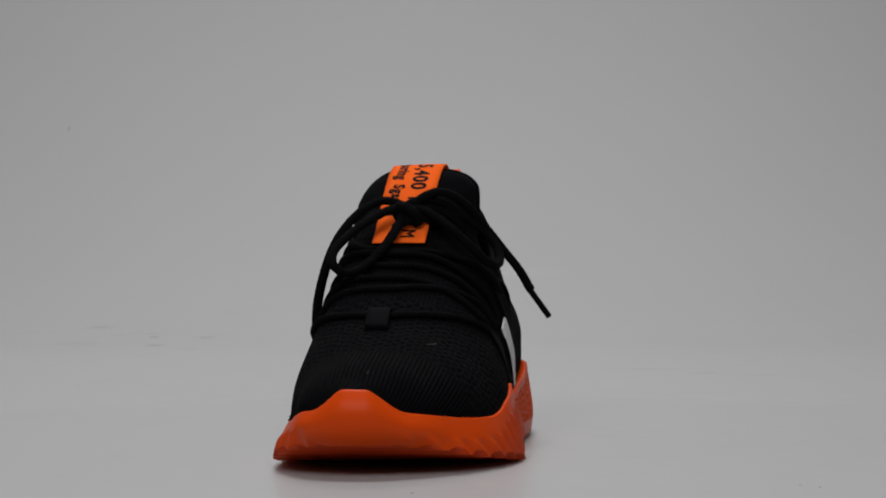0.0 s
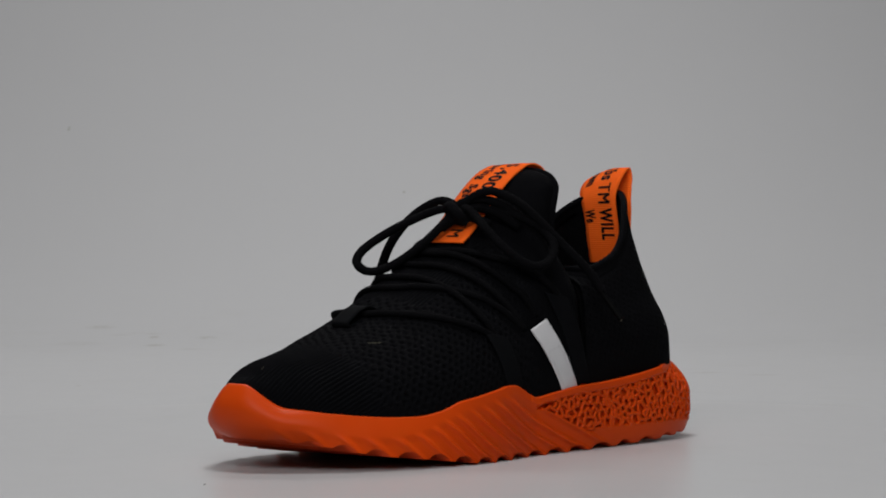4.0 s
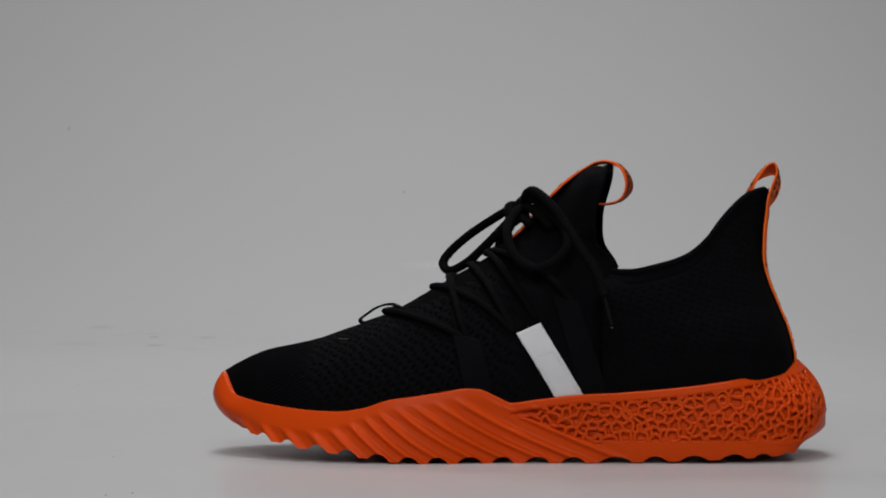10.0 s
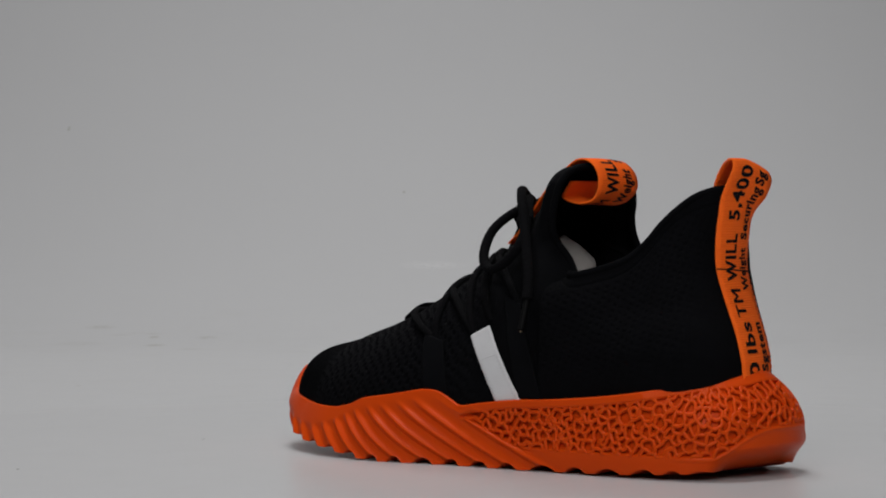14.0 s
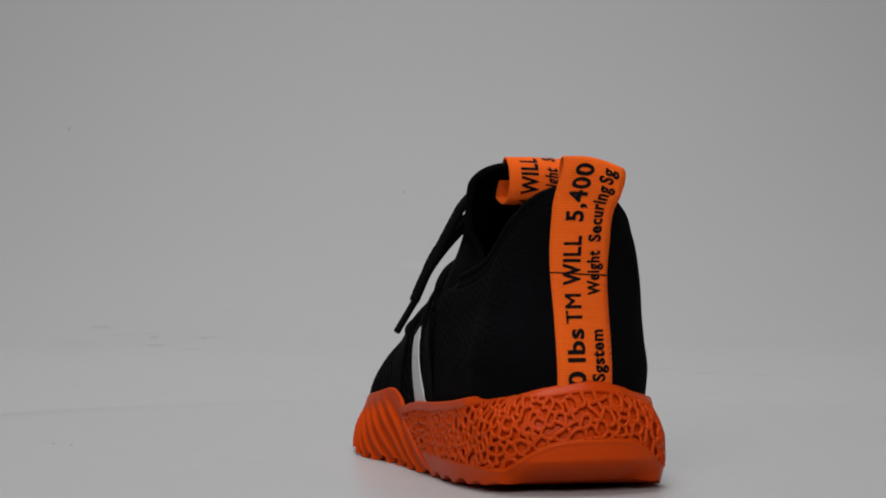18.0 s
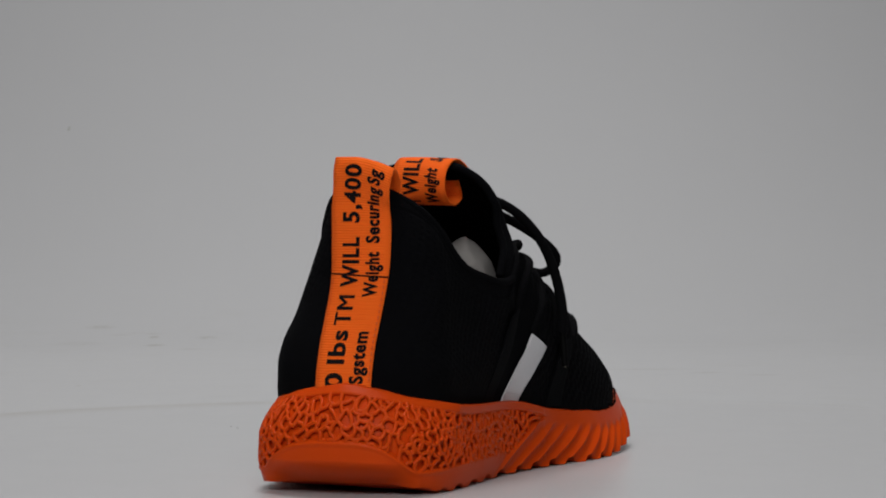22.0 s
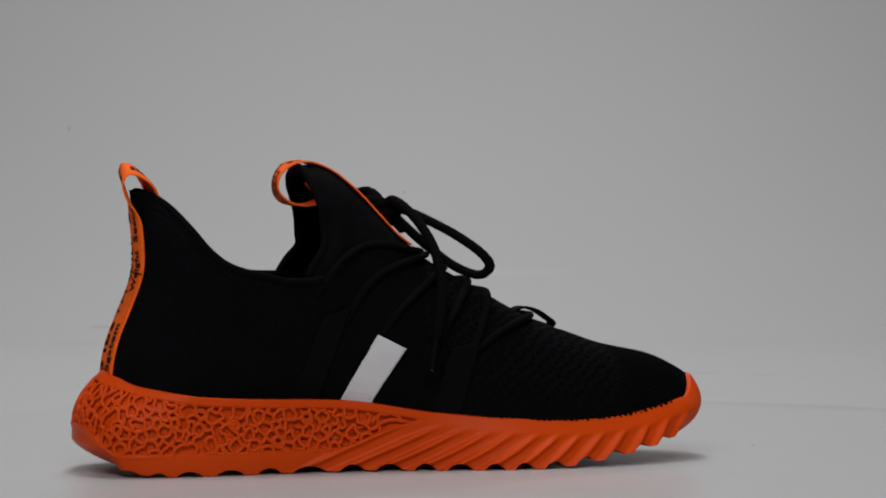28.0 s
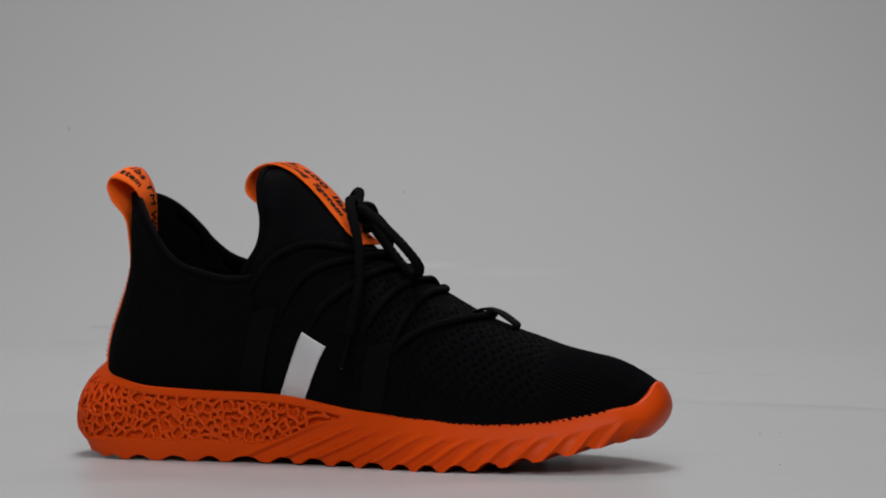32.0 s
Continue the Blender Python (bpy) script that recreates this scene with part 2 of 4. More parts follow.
def disc():
    """Round turntable plate with a bevelled rim."""
    R, n = 380.0, 160
    prof = [(0.0, 0.0), (150, 0.0), (R - 3.0, 0.0), (R - 1.6, -0.03), (R - 0.6, -0.09), (R, -0.18)]
    v, f = [(0, 0, 0.0)], []
    for r, z in prof[1:]:
        v += [(r * math.cos(k * 2 * math.pi / n), r * math.sin(k * 2 * math.pi / n), z) for k in range(n)]
    f += [(0, 1 + k, 1 + (k + 1) % n) for k in range(n)]
    for i in range(len(prof) - 2):
        f += [(1 + i * n + k, 1 + (i + 1) * n + k, 1 + (i + 1) * n + (k + 1) % n, 1 + i * n + (k + 1) % n) for k in range(n)]
    ob = new("turntable")
    plate = mesh_of("plate", v[:1 + 2 * n], [g for g in f if max(g) < 1 + 2 * n], DISC, ob)
    edge = np.array([g for g in f if max(g) >= 1 + 2 * n]) - 1 - n
    mesh_of("rim", v[1 + n:], edge.tolist(), DISC, ob, "thin bevelled edge")
    return tagged(ob, "round pale grey turntable plate lying on the backdrop", "turntable")


TURNTABLE = disc()

# ---- sneaker ----
SHOE = tagged(new("sneaker"), "black knit lace-up sneaker with a bright orange lattice sole", "sneaker")

OUTLINE = [(0.4, 3.6), (5.6, 25.2), (16.1, 39.0), (35.0, 45.2), (60.0, 47.8), (100, 46.3), (147, 46.2), (180, 51.6), (205, 51.8), (232.6, 45.7), (258, 33), (278, 16.5),
           (290, -0.5), (293, -13.2), (290, -27.3), (276, -42.3), (248, -54), (216.7, -58), (185, -56), (150, -46), (110, -39.6), (70, -40.2), (35.8, -39.2), (14.5, -32.7), (3.2, -16.8)]
NU = 2100
RING = spline(OUTLINE, NU, True)
HALF = int(np.argmax(RING[:, 0]))
side_left = np.arange(NU) <= HALF
top_left = curve([(0, 46.2), (4, 45.4), (10, 44.2), (20, 42.6), (32, 40.6), (45, 38.3), (72, 34.9), (98, 32.8), (114, 32), (135, 29.6), (146, 28.2), (151, 30.3), (156, 33), (160, 34.5), (165, 34.8),
                  (177, 33.1), (190, 31.2), (203, 29.5), (216, 25.6), (229, 23.9), (242, 24.2), (255, 25.2), (268, 26.8), (278, 28.4), (294, 31)])
top_right = curve([(0, 46.2), (4, 45.2), (10, 42.8), (20, 40.5), (30, 38.8), (52, 35.4), (78, 34), (103, 33.3), (114, 32.7), (128, 31), (141, 28.7), (153, 26.6), (166, 25.2), (179, 23.8), (191, 23.2), (204, 22.3),
                   (217, 22), (230, 22.4), (242, 23.1), (255, 24.8), (268, 27.2), (278, 29.4), (294, 31)])


def sole_top(s, n, left):
    """The height of the sole's top edge, with the bumper that stands up at the toe."""
    z = np.where(left, top_left(s), top_right(s)) - 1.5 * smooth(0, 24, np.abs(n)) * smooth(16, 2, s)
    return z + 8.9 * smooth(25, 5.0, np.abs(n + 12.5)) * smooth(262, 276, s)


low_left = curve([(-1, 5.6), (6, 5.4), (12, 5.1), (22, 4.3), (42, 3.2), (58, 2.5), (75, 2.0), (92, 1.7), (113, 1.5), (145, 1.3), (190, 1.3), (201, 2.1), (215, 3.9), (229, 5.7), (244, 7.4), (257, 9.7), (268, 12.4), (281, 14.4), (292, 15.5)])
low_right = curve([(-1, 5.6), (8, 5.2), (14, 4.3), (22, 2.8), (36, 1.4), (57, 1.4), (97, 1.8), (120, 2.0), (149, 1.6), (165, 1.3), (192, 1.4), (206, 1.7), (219.5, 3.1), (234, 5.2), (248, 7.8), (259, 10.2), (270, 12.8), (281, 14.5), (292, 15.5)])


def low(s, left):
    """The height of the lug tips: the sole curls up towards the toe and the heel."""
    return np.where(left, low_left(s), low_right(s))


TIPS = [2, 14, 26.9, 38.9, 56.2, 74.8, 91, 111.8, 128, 144.7, 159.2, 174.9, 188, 201.5, 216.1, 230.4, 245.2, 258.1, 270.2, 281, 292]
tooth = curve([(s, i) for i, s in enumerate(TIPS)])


def scallop(s):
    """How far the tread's edge rises between two lug tips."""
    f = (tooth(s) + 0.30) % 1.0
    depth = np.interp(s, (0, 20, 40, 120, 200, 245, 262, 274, 282, 290), (0, 1.0, 2.3, 2.8, 3.1, 2.8, 2.4, 1.9, 1.2, 0))
    return depth * np.sin(np.pi * np.clip((f - 0.30) / 0.70, 0, 1)) ** 0.8


def wall_inset(s, v, left):
    """How far the sole's wall leans in from the outline at the height v."""
    back = smooth(34, 4, s)
    front = smooth(130, 190, s)
    lean = (1.2 + np.where(left, 3.0, 0.6) * smooth(110, 50, s) + 4.3 * front + np.where(left, 0.0, 1.0) * front) * v ** 1.6 * smooth(288, 255, s)
    crest = np.where(left, smooth(62, 8, s), smooth(54, 8, s)) * (13.0 + np.where(left, 3.0, 1.5) * np.exp(-((s - 14.0) / 8.5) ** 2)) * np.clip((v - 0.42) / 0.58, 0, 1) ** 2.1
    heel = 17.0 * np.clip((0.26 - v) / 0.26, 0, 1) ** 1.5
    toe = smooth(262, 290, s) * (4.5 * np.clip((v - 0.55) / 0.45, 0, 1) ** 2 + 9.5 * np.clip((0.6 - v) / 0.6, 0, 1) ** 2.2)
    tuck = 1.8 * np.clip((0.34 - v) / 0.34, 0, 1) ** 1.6 * smooth(120, 70, s)
    side = (lean + tuck) * (1 - back)
    return np.maximum(side, 0.35 * side + crest) + heel * (0.22 * back + 0.7 * smooth(16, 2, s)) + toe


tan = np.roll(RING, -1, 0) - np.roll(RING, 1, 0)
tan /= np.linalg.norm(tan, axis=1, keepdims=True)
INWARD = np.stack([tan[:, 1], -tan[:, 0]], 1)
if ((np.array([150.0, 0.0]) - RING[0]) @ INWARD[0]) < 0:
    INWARD = -INWARD


def web(width, height, size, inside):
    """Struts of an irregular web: the borders of cells round scattered seeds, each a list of points on a flat strip."""
    rng = np.random.RandomState(4)
    pts = []
    for _ in range(14000):
        p = rng.rand(2) * (2 * width, height) - (width, 0)
        if not pts or np.min(np.sum((np.array(pts) - p) ** 2, 1)) > (size * (0.62 + 0.55 * rng.rand())) ** 2:
            pts.append(p)
    pts = np.array(pts)
    round_ = rng.rand(len(pts)) < 0.05
    struts, seen = [], set()
    for a in range(len(pts)):
        if not inside(*pts[a], -4.0):
            continue
        near = np.argsort(((pts - pts[a]) ** 2).sum(1))[1:22]
        poly = [(pts[a] + d, None) for d in ((-9, -9), (9, -9), (9, 9), (-9, 9))]
        for b in near:
            m, d = (pts[a] + pts[b]) / 2, pts[b] - pts[a]
            out = []
            for k in range(len(poly)):
                (p, tag), (q, _) = poly[k], poly[(k + 1) % len(poly)]
                u, w = (p - m) @ d, (q - m) @ d
                if u <= 0:
                    out.append((p, tag))
                    if w > 0:
                        out.append((p + (q - p) * u / (u - w), b))
                elif w <= 0:
                    out.append((p + (q - p) * u / (u - w), tag))
            poly = out
        for k in range(len(poly)):
            (p, tag), (q, _) = poly[k], poly[(k + 1) % len(poly)]
            if tag is None or (min(a, tag), max(a, tag)) in seen or np.linalg.norm(q - p) < 0.5:
                continue
            seen.add((min(a, tag), max(a, tag)))
            if rng.rand() < 0.06:
                continue
            bow = np.array([-(q - p)[1], (q - p)[0]]) * 0.22 * rng.randn()
            line = [p + (q - p) * t + bow * 4 * t * (1 - t) for t in np.linspace(-0.06, 1.06, 7)]
            struts.append(line)
        if round_[a]:
            struts.append([pts[a] + 1.9 * np.array([math.cos(t), math.sin(t)]) for t in np.linspace(0, 2 * np.pi, 15)])
    return struts


def sole():
    rows = 84
    s, left = RING[:, 0], side_left
    zt = sole_top(s, RING[:, 1], left)
    zl = low(s, left)
    zb = zl + scallop(s)
    v = np.linspace(0, 1, rows)[:, None]
    z = zb + (zt - zb) * v
    vv = (z - zl) / (zt - zl)
    ins = wall_inset(s[None], vv, left[None])
    P = np.concatenate([RING[None] + INWARD[None] * ins[..., None], z[..., None]], 2)
    arc = np.r_[0, np.cumsum(np.linalg.norm(np.diff(RING, axis=0), axis=1))]
    S = np.broadcast_to(s, z.shape)
    # slanted ribs that run from the lug tips up and forward
    lean = np.interp(S, (100, 150, 200, 260, 292), (2.6, 2.3, 1.6, 1.0, 0.6))
    ph = tooth(np.clip(S - lean * (z - zl), 0, 292)) + 0.02
    ridge = 0.5 + 0.5 * np.cos(2 * np.pi * ph)
    ridge = ridge ** 2.3
    topfade = np.where(left[None], np.interp(S, (140, 215, 240, 262), (0.93, 0.82, 0.50, 0.42)), np.interp(S, (120, 200, 260), (0.80, 0.72, 0.62)))
    fade = smooth(topfade + 0.06, topfade - 0.22, vv) * smooth(96, 118, S - 1.2 * (z - 12)) * smooth(290, 276, S)
    out = 1.9 * (ridge - 0.42) * fade
    # web of cells round the heel
    floor_z = 11.5 + 12.5 * smooth(14, 0, S) + 11.0 * smooth(108, 146, S)
    roof_z = zt - 3.6
    edge = np.minimum(z - floor_z, roof_z - z)
    out = out + smooth(147, 144, S) * (0.3 - 2.1 * smooth(-0.2, 0.9, edge))
    # a bead along the arc under the web at the back
    out = out + 0.55 * np.exp(-((z - floor_z + 1.2) / 0.9) ** 2) * smooth(40, 20, S)
    # a lip along the top edge
    out = out + 0.5 * smooth(3.6, 2.6, zt - z) * (S < 150)
    N = np.concatenate([-INWARD, np.zeros((NU, 1))], 1)[None]
    flat = P.copy()
    P = P + N * out[..., None]
    total = np.linalg.norm(np.diff(np.vstack([RING, RING[:1]]), axis=0), axis=1).sum()

    def place(a, h):
        """The column and row of the wall at the distance a round it from the back and the height h."""
        c = int(round(np.interp(a % total, np.r_[arc, total], np.arange(NU + 1)))) % NU
        return c, float(np.interp(h, z[:, c], np.arange(rows)))

    def inside(a, h, margin):
        c, _ = place(a, h)
        return s[c] < 143 + margin * -0.5 and min(h - floor_z[0, c], zt[c] - 3.6 - h) > margin

    verts, faces = [], []
    for line in web(160.0, 44.0, 4.35, inside):
        bar = []
        for a, h in line:
            if inside(a, h, -0.7):
                c, r = place(a, h)
                r0 = min(int(r), rows - 2)
                bar.append(flat[r0, c] * (1 - r + r0) + flat[r0 + 1, c] * (r - r0) + N[0, c] * -0.36)
        if len(bar) < 3:
            continue
        v_, f_ = tube(bar, 0.9, 8, len(bar) * 2)
        faces += [[k + len(verts) for k in g] for g in f_]
        verts += v_.tolist()
    # the rim's flat top runs inwards under the upper
    rim = P[-1] + np.concatenate([INWARD * 1.2, np.full((NU, 1), 0.5)], 1)
    rim2 = P[-1] + np.concatenate([INWARD * 4.5, np.full((NU, 1), -2.6)], 1)
    P = np.concatenate([P, rim[None], rim2[None]])
    wall = grid_faces(rows + 2, NU, True, flip=True)
    col = wall.min(1) % NU
    row = wall.min(1) // NU
    rear = (RING[col, 0] < 146)
    zc = P.reshape(-1, 3)[wall].mean(1)
    lat = rear & (row < rows - 1) & (zc[:, 2] > floor_z[np.minimum(row, rows - 1), col] - 1.0) & (zc[:, 2] < roof_z[col] + 1.0)
    v1, f1 = picked(P, wall, ~lat)
    mesh_of("midsole", v1, f1, RUBBER, SHOE, "orange foam midsole with slanted ribs and a smooth toe bumper")
    v2, f2 = picked(P, wall, lat)
    base = mesh_of("heel_band", v2, f2, RUBBER, SHOE, "recessed orange band behind the open web")
    mesh_of("heel_lattice", verts, faces, RUBBER, base, "orange web of rounded struts with irregular open cells")
    # tread: waves across the bottom, one lug a wave
    ns, nn = 420, 13
    left_i, right_i = np.arange(0, HALF + 1), np.r_[np.arange(HALF, NU), 0]
    ss = np.linspace(1.0, 290.0, ns)
    a = np.stack([np.interp(ss, np.maximum.accumulate(P[0, left_i, 0]), P[0, left_i, k]) for k in range(2)], 1)
    b = np.stack([np.interp(ss, np.maximum.accumulate(P[0, right_i[::-1], 0]), P[0, right_i[::-1], k]) for k in range(2)], 1)
    t = np.linspace(0, 1, nn)[None, :, None]
    xy = a[:, None] * (1 - t) + b[:, None] * t
    za = np.interp(ss, np.maximum.accumulate(P[0, left_i, 0]), P[0, left_i, 2])
    zb2 = np.interp(ss, np.maximum.accumulate(P[0, right_i[::-1], 0]), P[0, right_i[::-1], 2])
    Q = np.concatenate([xy, za[:, None, None] * (1 - t) + zb2[:, None, None] * t], 2)
    F = Q + np.array([0, 0, 3.4])
    F[..., 1] = F[..., 1].mean(1, keepdims=True) + (F[..., 1] - F[..., 1].mean(1, keepdims=True)) * 0.90
    base = mesh_of("outsole", F.reshape(-1, 3), grid_faces(ns, nn).tolist(), TREAD, SHOE, "orange rubber outsole under the foam")
    number = np.floor(tooth(ss) + 0.30).astype(int)
    for k in np.unique(number):
        rows_k = np.where(number == k)[0]
        if len(rows_k) < 4:
            continue
        if rows_k[-1] < ns - 1:
            rows_k = np.r_[rows_k, rows_k[-1] + 1]
        R = Q[rows_k]
        up = R[:, ::-1] + np.array([0, 0, 3.0])
        up[..., 1] = up[..., 1].mean(1, keepdims=True) + (up[..., 1] - up[..., 1].mean(1, keepdims=True)) * 0.88
        m = len(rows_k)
        top = np.concatenate([R, up], 1)
        f = grid_faces(m, 2 * nn, True).tolist() + [list(range(2 * nn)), [(m - 1) * 2 * nn + j for j in range(2 * nn)]]
        mesh_of("lug", top.reshape(-1, 3), f, TREAD, base)


sole()

# the upper's ridge, seen from the side, and its sideways drift
ridge_z = curve([(291, 38), (287, 40.5), (281, 44), (266, 50.5), (254, 53), (241, 56), (228, 60.5), (219, 63.5), (202, 70.6), (191, 76.8), (178, 84.3), (160, 94.6), (149, 102.0),
                 (139, 112), (130, 122), (119, 131.5), (110, 136.5), (104, 138), (96, 137)])
ridge_n = curve([(291, -13), (270, -12), (240, -11), (210, -9.5), (170, -8), (147, -7), (120, -6), (96, -5)])
arch_left = curve([(291, 2.0), (240, 2.2), (215, 1.95), (190, 1.75), (170, 1.7), (150, 1.7), (126, 1.65), (113, 1.72), (104, 2.2), (100, 2.2)])
arch_right = curve([(291, 2.1), (262, 2.25), (240, 2.55), (215, 2.85), (160, 3.0), (108, 3.4)])
bulge_s = curve([(60, 0.35), (85, 0.5), (118, 0.72), (128, 0.85), (140, 0.95), (150, 0.85), (185, 0.2), (215, 0)])
bulge_z = curve([(20, 0), (31, 0), (45, 3.4), (58, 6.2), (72, 6.4), (90, 4.4), (115, 0)])


def ring_half(left):
    i = np.arange(0, HALF + 1) if left else np.r_[0, np.arange(NU - 1, HALF - 1, -1)]
    return i


def base_line(s, left):
    """Where the upper meets the sole: sideways place and height."""
    i = ring_half(left)
    rs, rn = np.maximum.accumulate(RING[i, 0]), RING[i, 1]
    n = np.interp(np.clip(s + 5.0 * smooth(262, 291, s), 0, 291), rs, rn)
    zt = sole_top(s, n, left)
    lean = wall_inset(np.asarray(s, float), 1.0, left)
    inset = np.minimum(lean + (1.4 if left else 0.7 + 2.5 * bulge_s(s) + 1.5 * smooth(135, 112, s)), np.abs(n - ridge_n(s)) * 0.9)
    return n - np.sign(n - ridge_n(s)) * inset, zt - 2.5


tongue_left = curve([(0, 0), (0.8, 13), (2, 19), (5, 25), (10, 28.3), (18, 28.6), (28, 28.4), (35, 29.8), (48, 36.6), (65, 44.8), (110, 47)])
tongue_right = curve([(0, 0), (0.8, 10), (3.5, 18), (11, 26), (18, 29.5), (28, 32.2), (43, 35.6), (58, 35), (78, 32), (110, 28.6)])


def boxed(s, n, z, left):
    """Squares the arch up towards the tongue's broad top."""
    side = (tongue_left if left else tongue_right)(ridge_z(s) - z)
    k = smooth(126, 103, s)
    return n * (1 - k) + (ridge_n(s) + (side if left else -side)) * k


def arch(s, v, left):
    n0, z0 = base_line(s, left)
    p = (arch_left if left else arch_right)(s)
    a = v * np.pi / 2
    n = ridge_n(s) + (n0 - ridge_n(s)) * np.maximum(np.cos(a), 0) ** (2 / p)
    z = z0 + (ridge_z(s) - z0) * np.sin(a) ** (2 / p)
    n = boxed(s, n, z, left)
    if not left:
        n = n - (bulge_s(s) * bulge_z(z) - 2.0 * smooth(140, 108, s) * smooth(105, 75, z)) * smooth(0.0, 0.35, np.cos(a))
    return n, z


def on_side(s, z, left, lift=0.0):
    """A point on the upper's side at the place s and the height z."""
    n0, z0 = base_line(s, left)
    p = (arch_left if left else arch_right)(s)
    k = np.clip((z - z0) / (ridge_z(s) - z0), 0, 1)
    n = ridge_n(s) + (n0 - ridge_n(s)) * (1 - k ** p) ** (1 / p)
    n = boxed(s, n, z, left)
    if not left:
        n = n - bulge_s(s) * bulge_z(z) + 2.0 * smooth(140, 108, s) * smooth(105, 75, z)
    return np.stack([np.broadcast_to(s, n.shape), n + (lift if left else -lift), np.broadcast_to(z, n.shape)], -1)


def knit(P, zone):
    """Presses the mesh holes and ribs of the knit into a panel."""
    step = np.linalg.norm(np.diff(P, axis=0), axis=2)
    g = np.vstack([np.zeros((1, P.shape[1])), np.cumsum(step, 0)])
    S, z = P[..., 0], P[..., 2]
    if zone == 0:
        mid = g[P.shape[0] // 2][None]
        g = g - mid
        ribs = 0.5 + 0.5 * np.cos(2 * np.pi * g / 2.1)
        tongue = smooth(24, 18, np.abs(g)) * smooth(150, 156, S) * smooth(196, 188, S)
        toe = smooth(236, 250, S)
        a, b = S + 0.5 * np.sin(g * 0.7) + 0.6 * np.sin(g * 0.21 + S * 0.13), g + 0.45 * np.sin(S * 0.5 + 0.8 * np.sin(g * 0.3))
        uneven = 0.16 * np.sin(1.9 * S + 2.7 * g) * np.sin(0.83 * S - 1.1 * g)
        open_ = smooth(0.05, 0.95, np.cos(2 * np.pi * a / 4.5) * np.cos(2 * np.pi * b / 6.4) + uneven)
        h = -1.25 * open_ * (1 - tongue) * (1 - toe) * smooth(120, 165, S) * smooth(20, 34, z)
        h = h + 0.75 * (ribs - 1) * tongue + 0.85 * (ribs - 1) * toe * smooth(288, 276, S)
    else:
        u = np.r_[0, np.cumsum(np.linalg.norm(np.diff(P[70], axis=0), axis=1))][None]
        a, b = u + 0.6 * g, g - 0.25 * u
        uneven = 0.3 * np.sin(1.7 * u + 2.3 * g) * np.sin(0.9 * u - 1.3 * g)
        open_ = smooth(0.25, 0.9, np.cos(2 * np.pi * (a + 0.5 * np.sin(b * 0.6)) / 5.4) * np.cos(2 * np.pi * (b + 0.4 * np.sin(a * 0.43)) / 5.0) + uneven)
        h = -0.42 * open_ * smooth(36, 50, z) * smooth(4, 12, g[-1][None] - g) * smooth(22, 40, S)
        h = h - 0.55 * np.exp(-((g[-1][None] - g - 7.0) / 0.7) ** 2)
    N = normals_of(P)
    if (N * (P - np.array([150.0, -5.0, 40.0]))).sum() < 0:
        N = -N
    return P + N * h[..., None]


rim_left = curve([(60, 12), (86, 12), (89, 11.5), (92, 10), (97, 8), (102, 5), (109, 0), (150, 0)])
rim_right = curve([(60, 3.5), (90, 3.5), (100, 3.2), (110, 2.5), (120, 0), (150, 0)])


def front_upper():
    s = np.r_[np.linspace(98, 270, 330), 270 + 17.5 * np.sin(np.linspace(0, np.pi / 2, 60))[1:]]
    vl = 1 - (1 - np.linspace(0, 1, 170)) ** 1.15
    n1, z1 = arch(s[None], vl[:, None], True)
    n2, z2 = arch(s[None], vl[::-1][1:, None], False)
    n, z = np.vstack([n1, n2]), np.vstack([z1, z2])
    S = np.broadcast_to(s, n.shape).copy()
    # the opening's edge leans back at the top
    S += smooth(128, 98, S) * smooth(-4, 14, n) * 2.6 * smooth(92, 104, z)
    S += smooth(128, 98, S) * (8.3 * smooth(86, 104, z) - 5.5 * smooth(112, 138, z))
    # the padded rim rolls inwards round the opening
    roll = np.clip((112 - s[None]) / 14, 0, 1) ** 1.8
    n = n - roll * np.where(n > 0, rim_left(z), -rim_right(z))
    P = knit(np.stack([S, n, z], 2), 0)
    faces = grid_faces(*n.shape)
    rim = P[:, 0][P[:, 0, 2] > 87.5]
    v, f = tube(np.vstack([rim[::8], rim[-1:]]), 1.7, 12, 240)
    mesh_of("throat_binding", v, f, KNIT, SHOE, "padded black edge round the throat and tongue")
    c = P.reshape(-1, 3)[faces].mean(1)
    tongue = (c[:, 0] < 168 - 0.02 * (c[:, 1] - ridge_n(c[:, 0])) ** 2) & (np.abs(c[:, 1] - ridge_n(c[:, 0])) < 25) & (c[:, 2] > ridge_z(c[:, 0]) - 20)
    v, f = picked(P, faces, ~tongue)
    mesh_of("vamp", v, f, KNIT, SHOE, "black knitted vamp with open mesh and a ribbed toe")
    v, f = picked(P, faces, tongue)
    mesh_of("tongue", v, f, KNIT, SHOE, "smooth black knitted tongue standing up at the throat")


front_upper()

collar_z = curve([(104, 89.6), (98, 88.8), (92, 88.8), (78, 91.4), (65, 95.8), (56, 102.8), (48, 112.9), (40, 121.1), (30, 126), (26, 127)])
back_s = curve([(40, 14.9), (45, 15.2), (52, 16.0), (62, 18.6), (72, 22.5), (83, 26.6), (92, 28.7), (102, 28.5), (114, 27.4), (124, 26.0), (130, 25.5)])
wide_left = curve([(34, 40.2), (43, 41.0), (53, 41.0), (62, 39.2), (74, 34.2), (84, 31.3), (92, 28.9), (101, 26), (111, 22.8), (118, 20), (123, 18.4), (130, 17)])
wide_right = curve([(34, 34.6), (40, 35.2), (50, 36.2), (61, 35.0), (73, 34.2), (83, 34.0), (95, 32.8), (106, 30.4), (115, 26), (123, 20.5), (130, 17)])
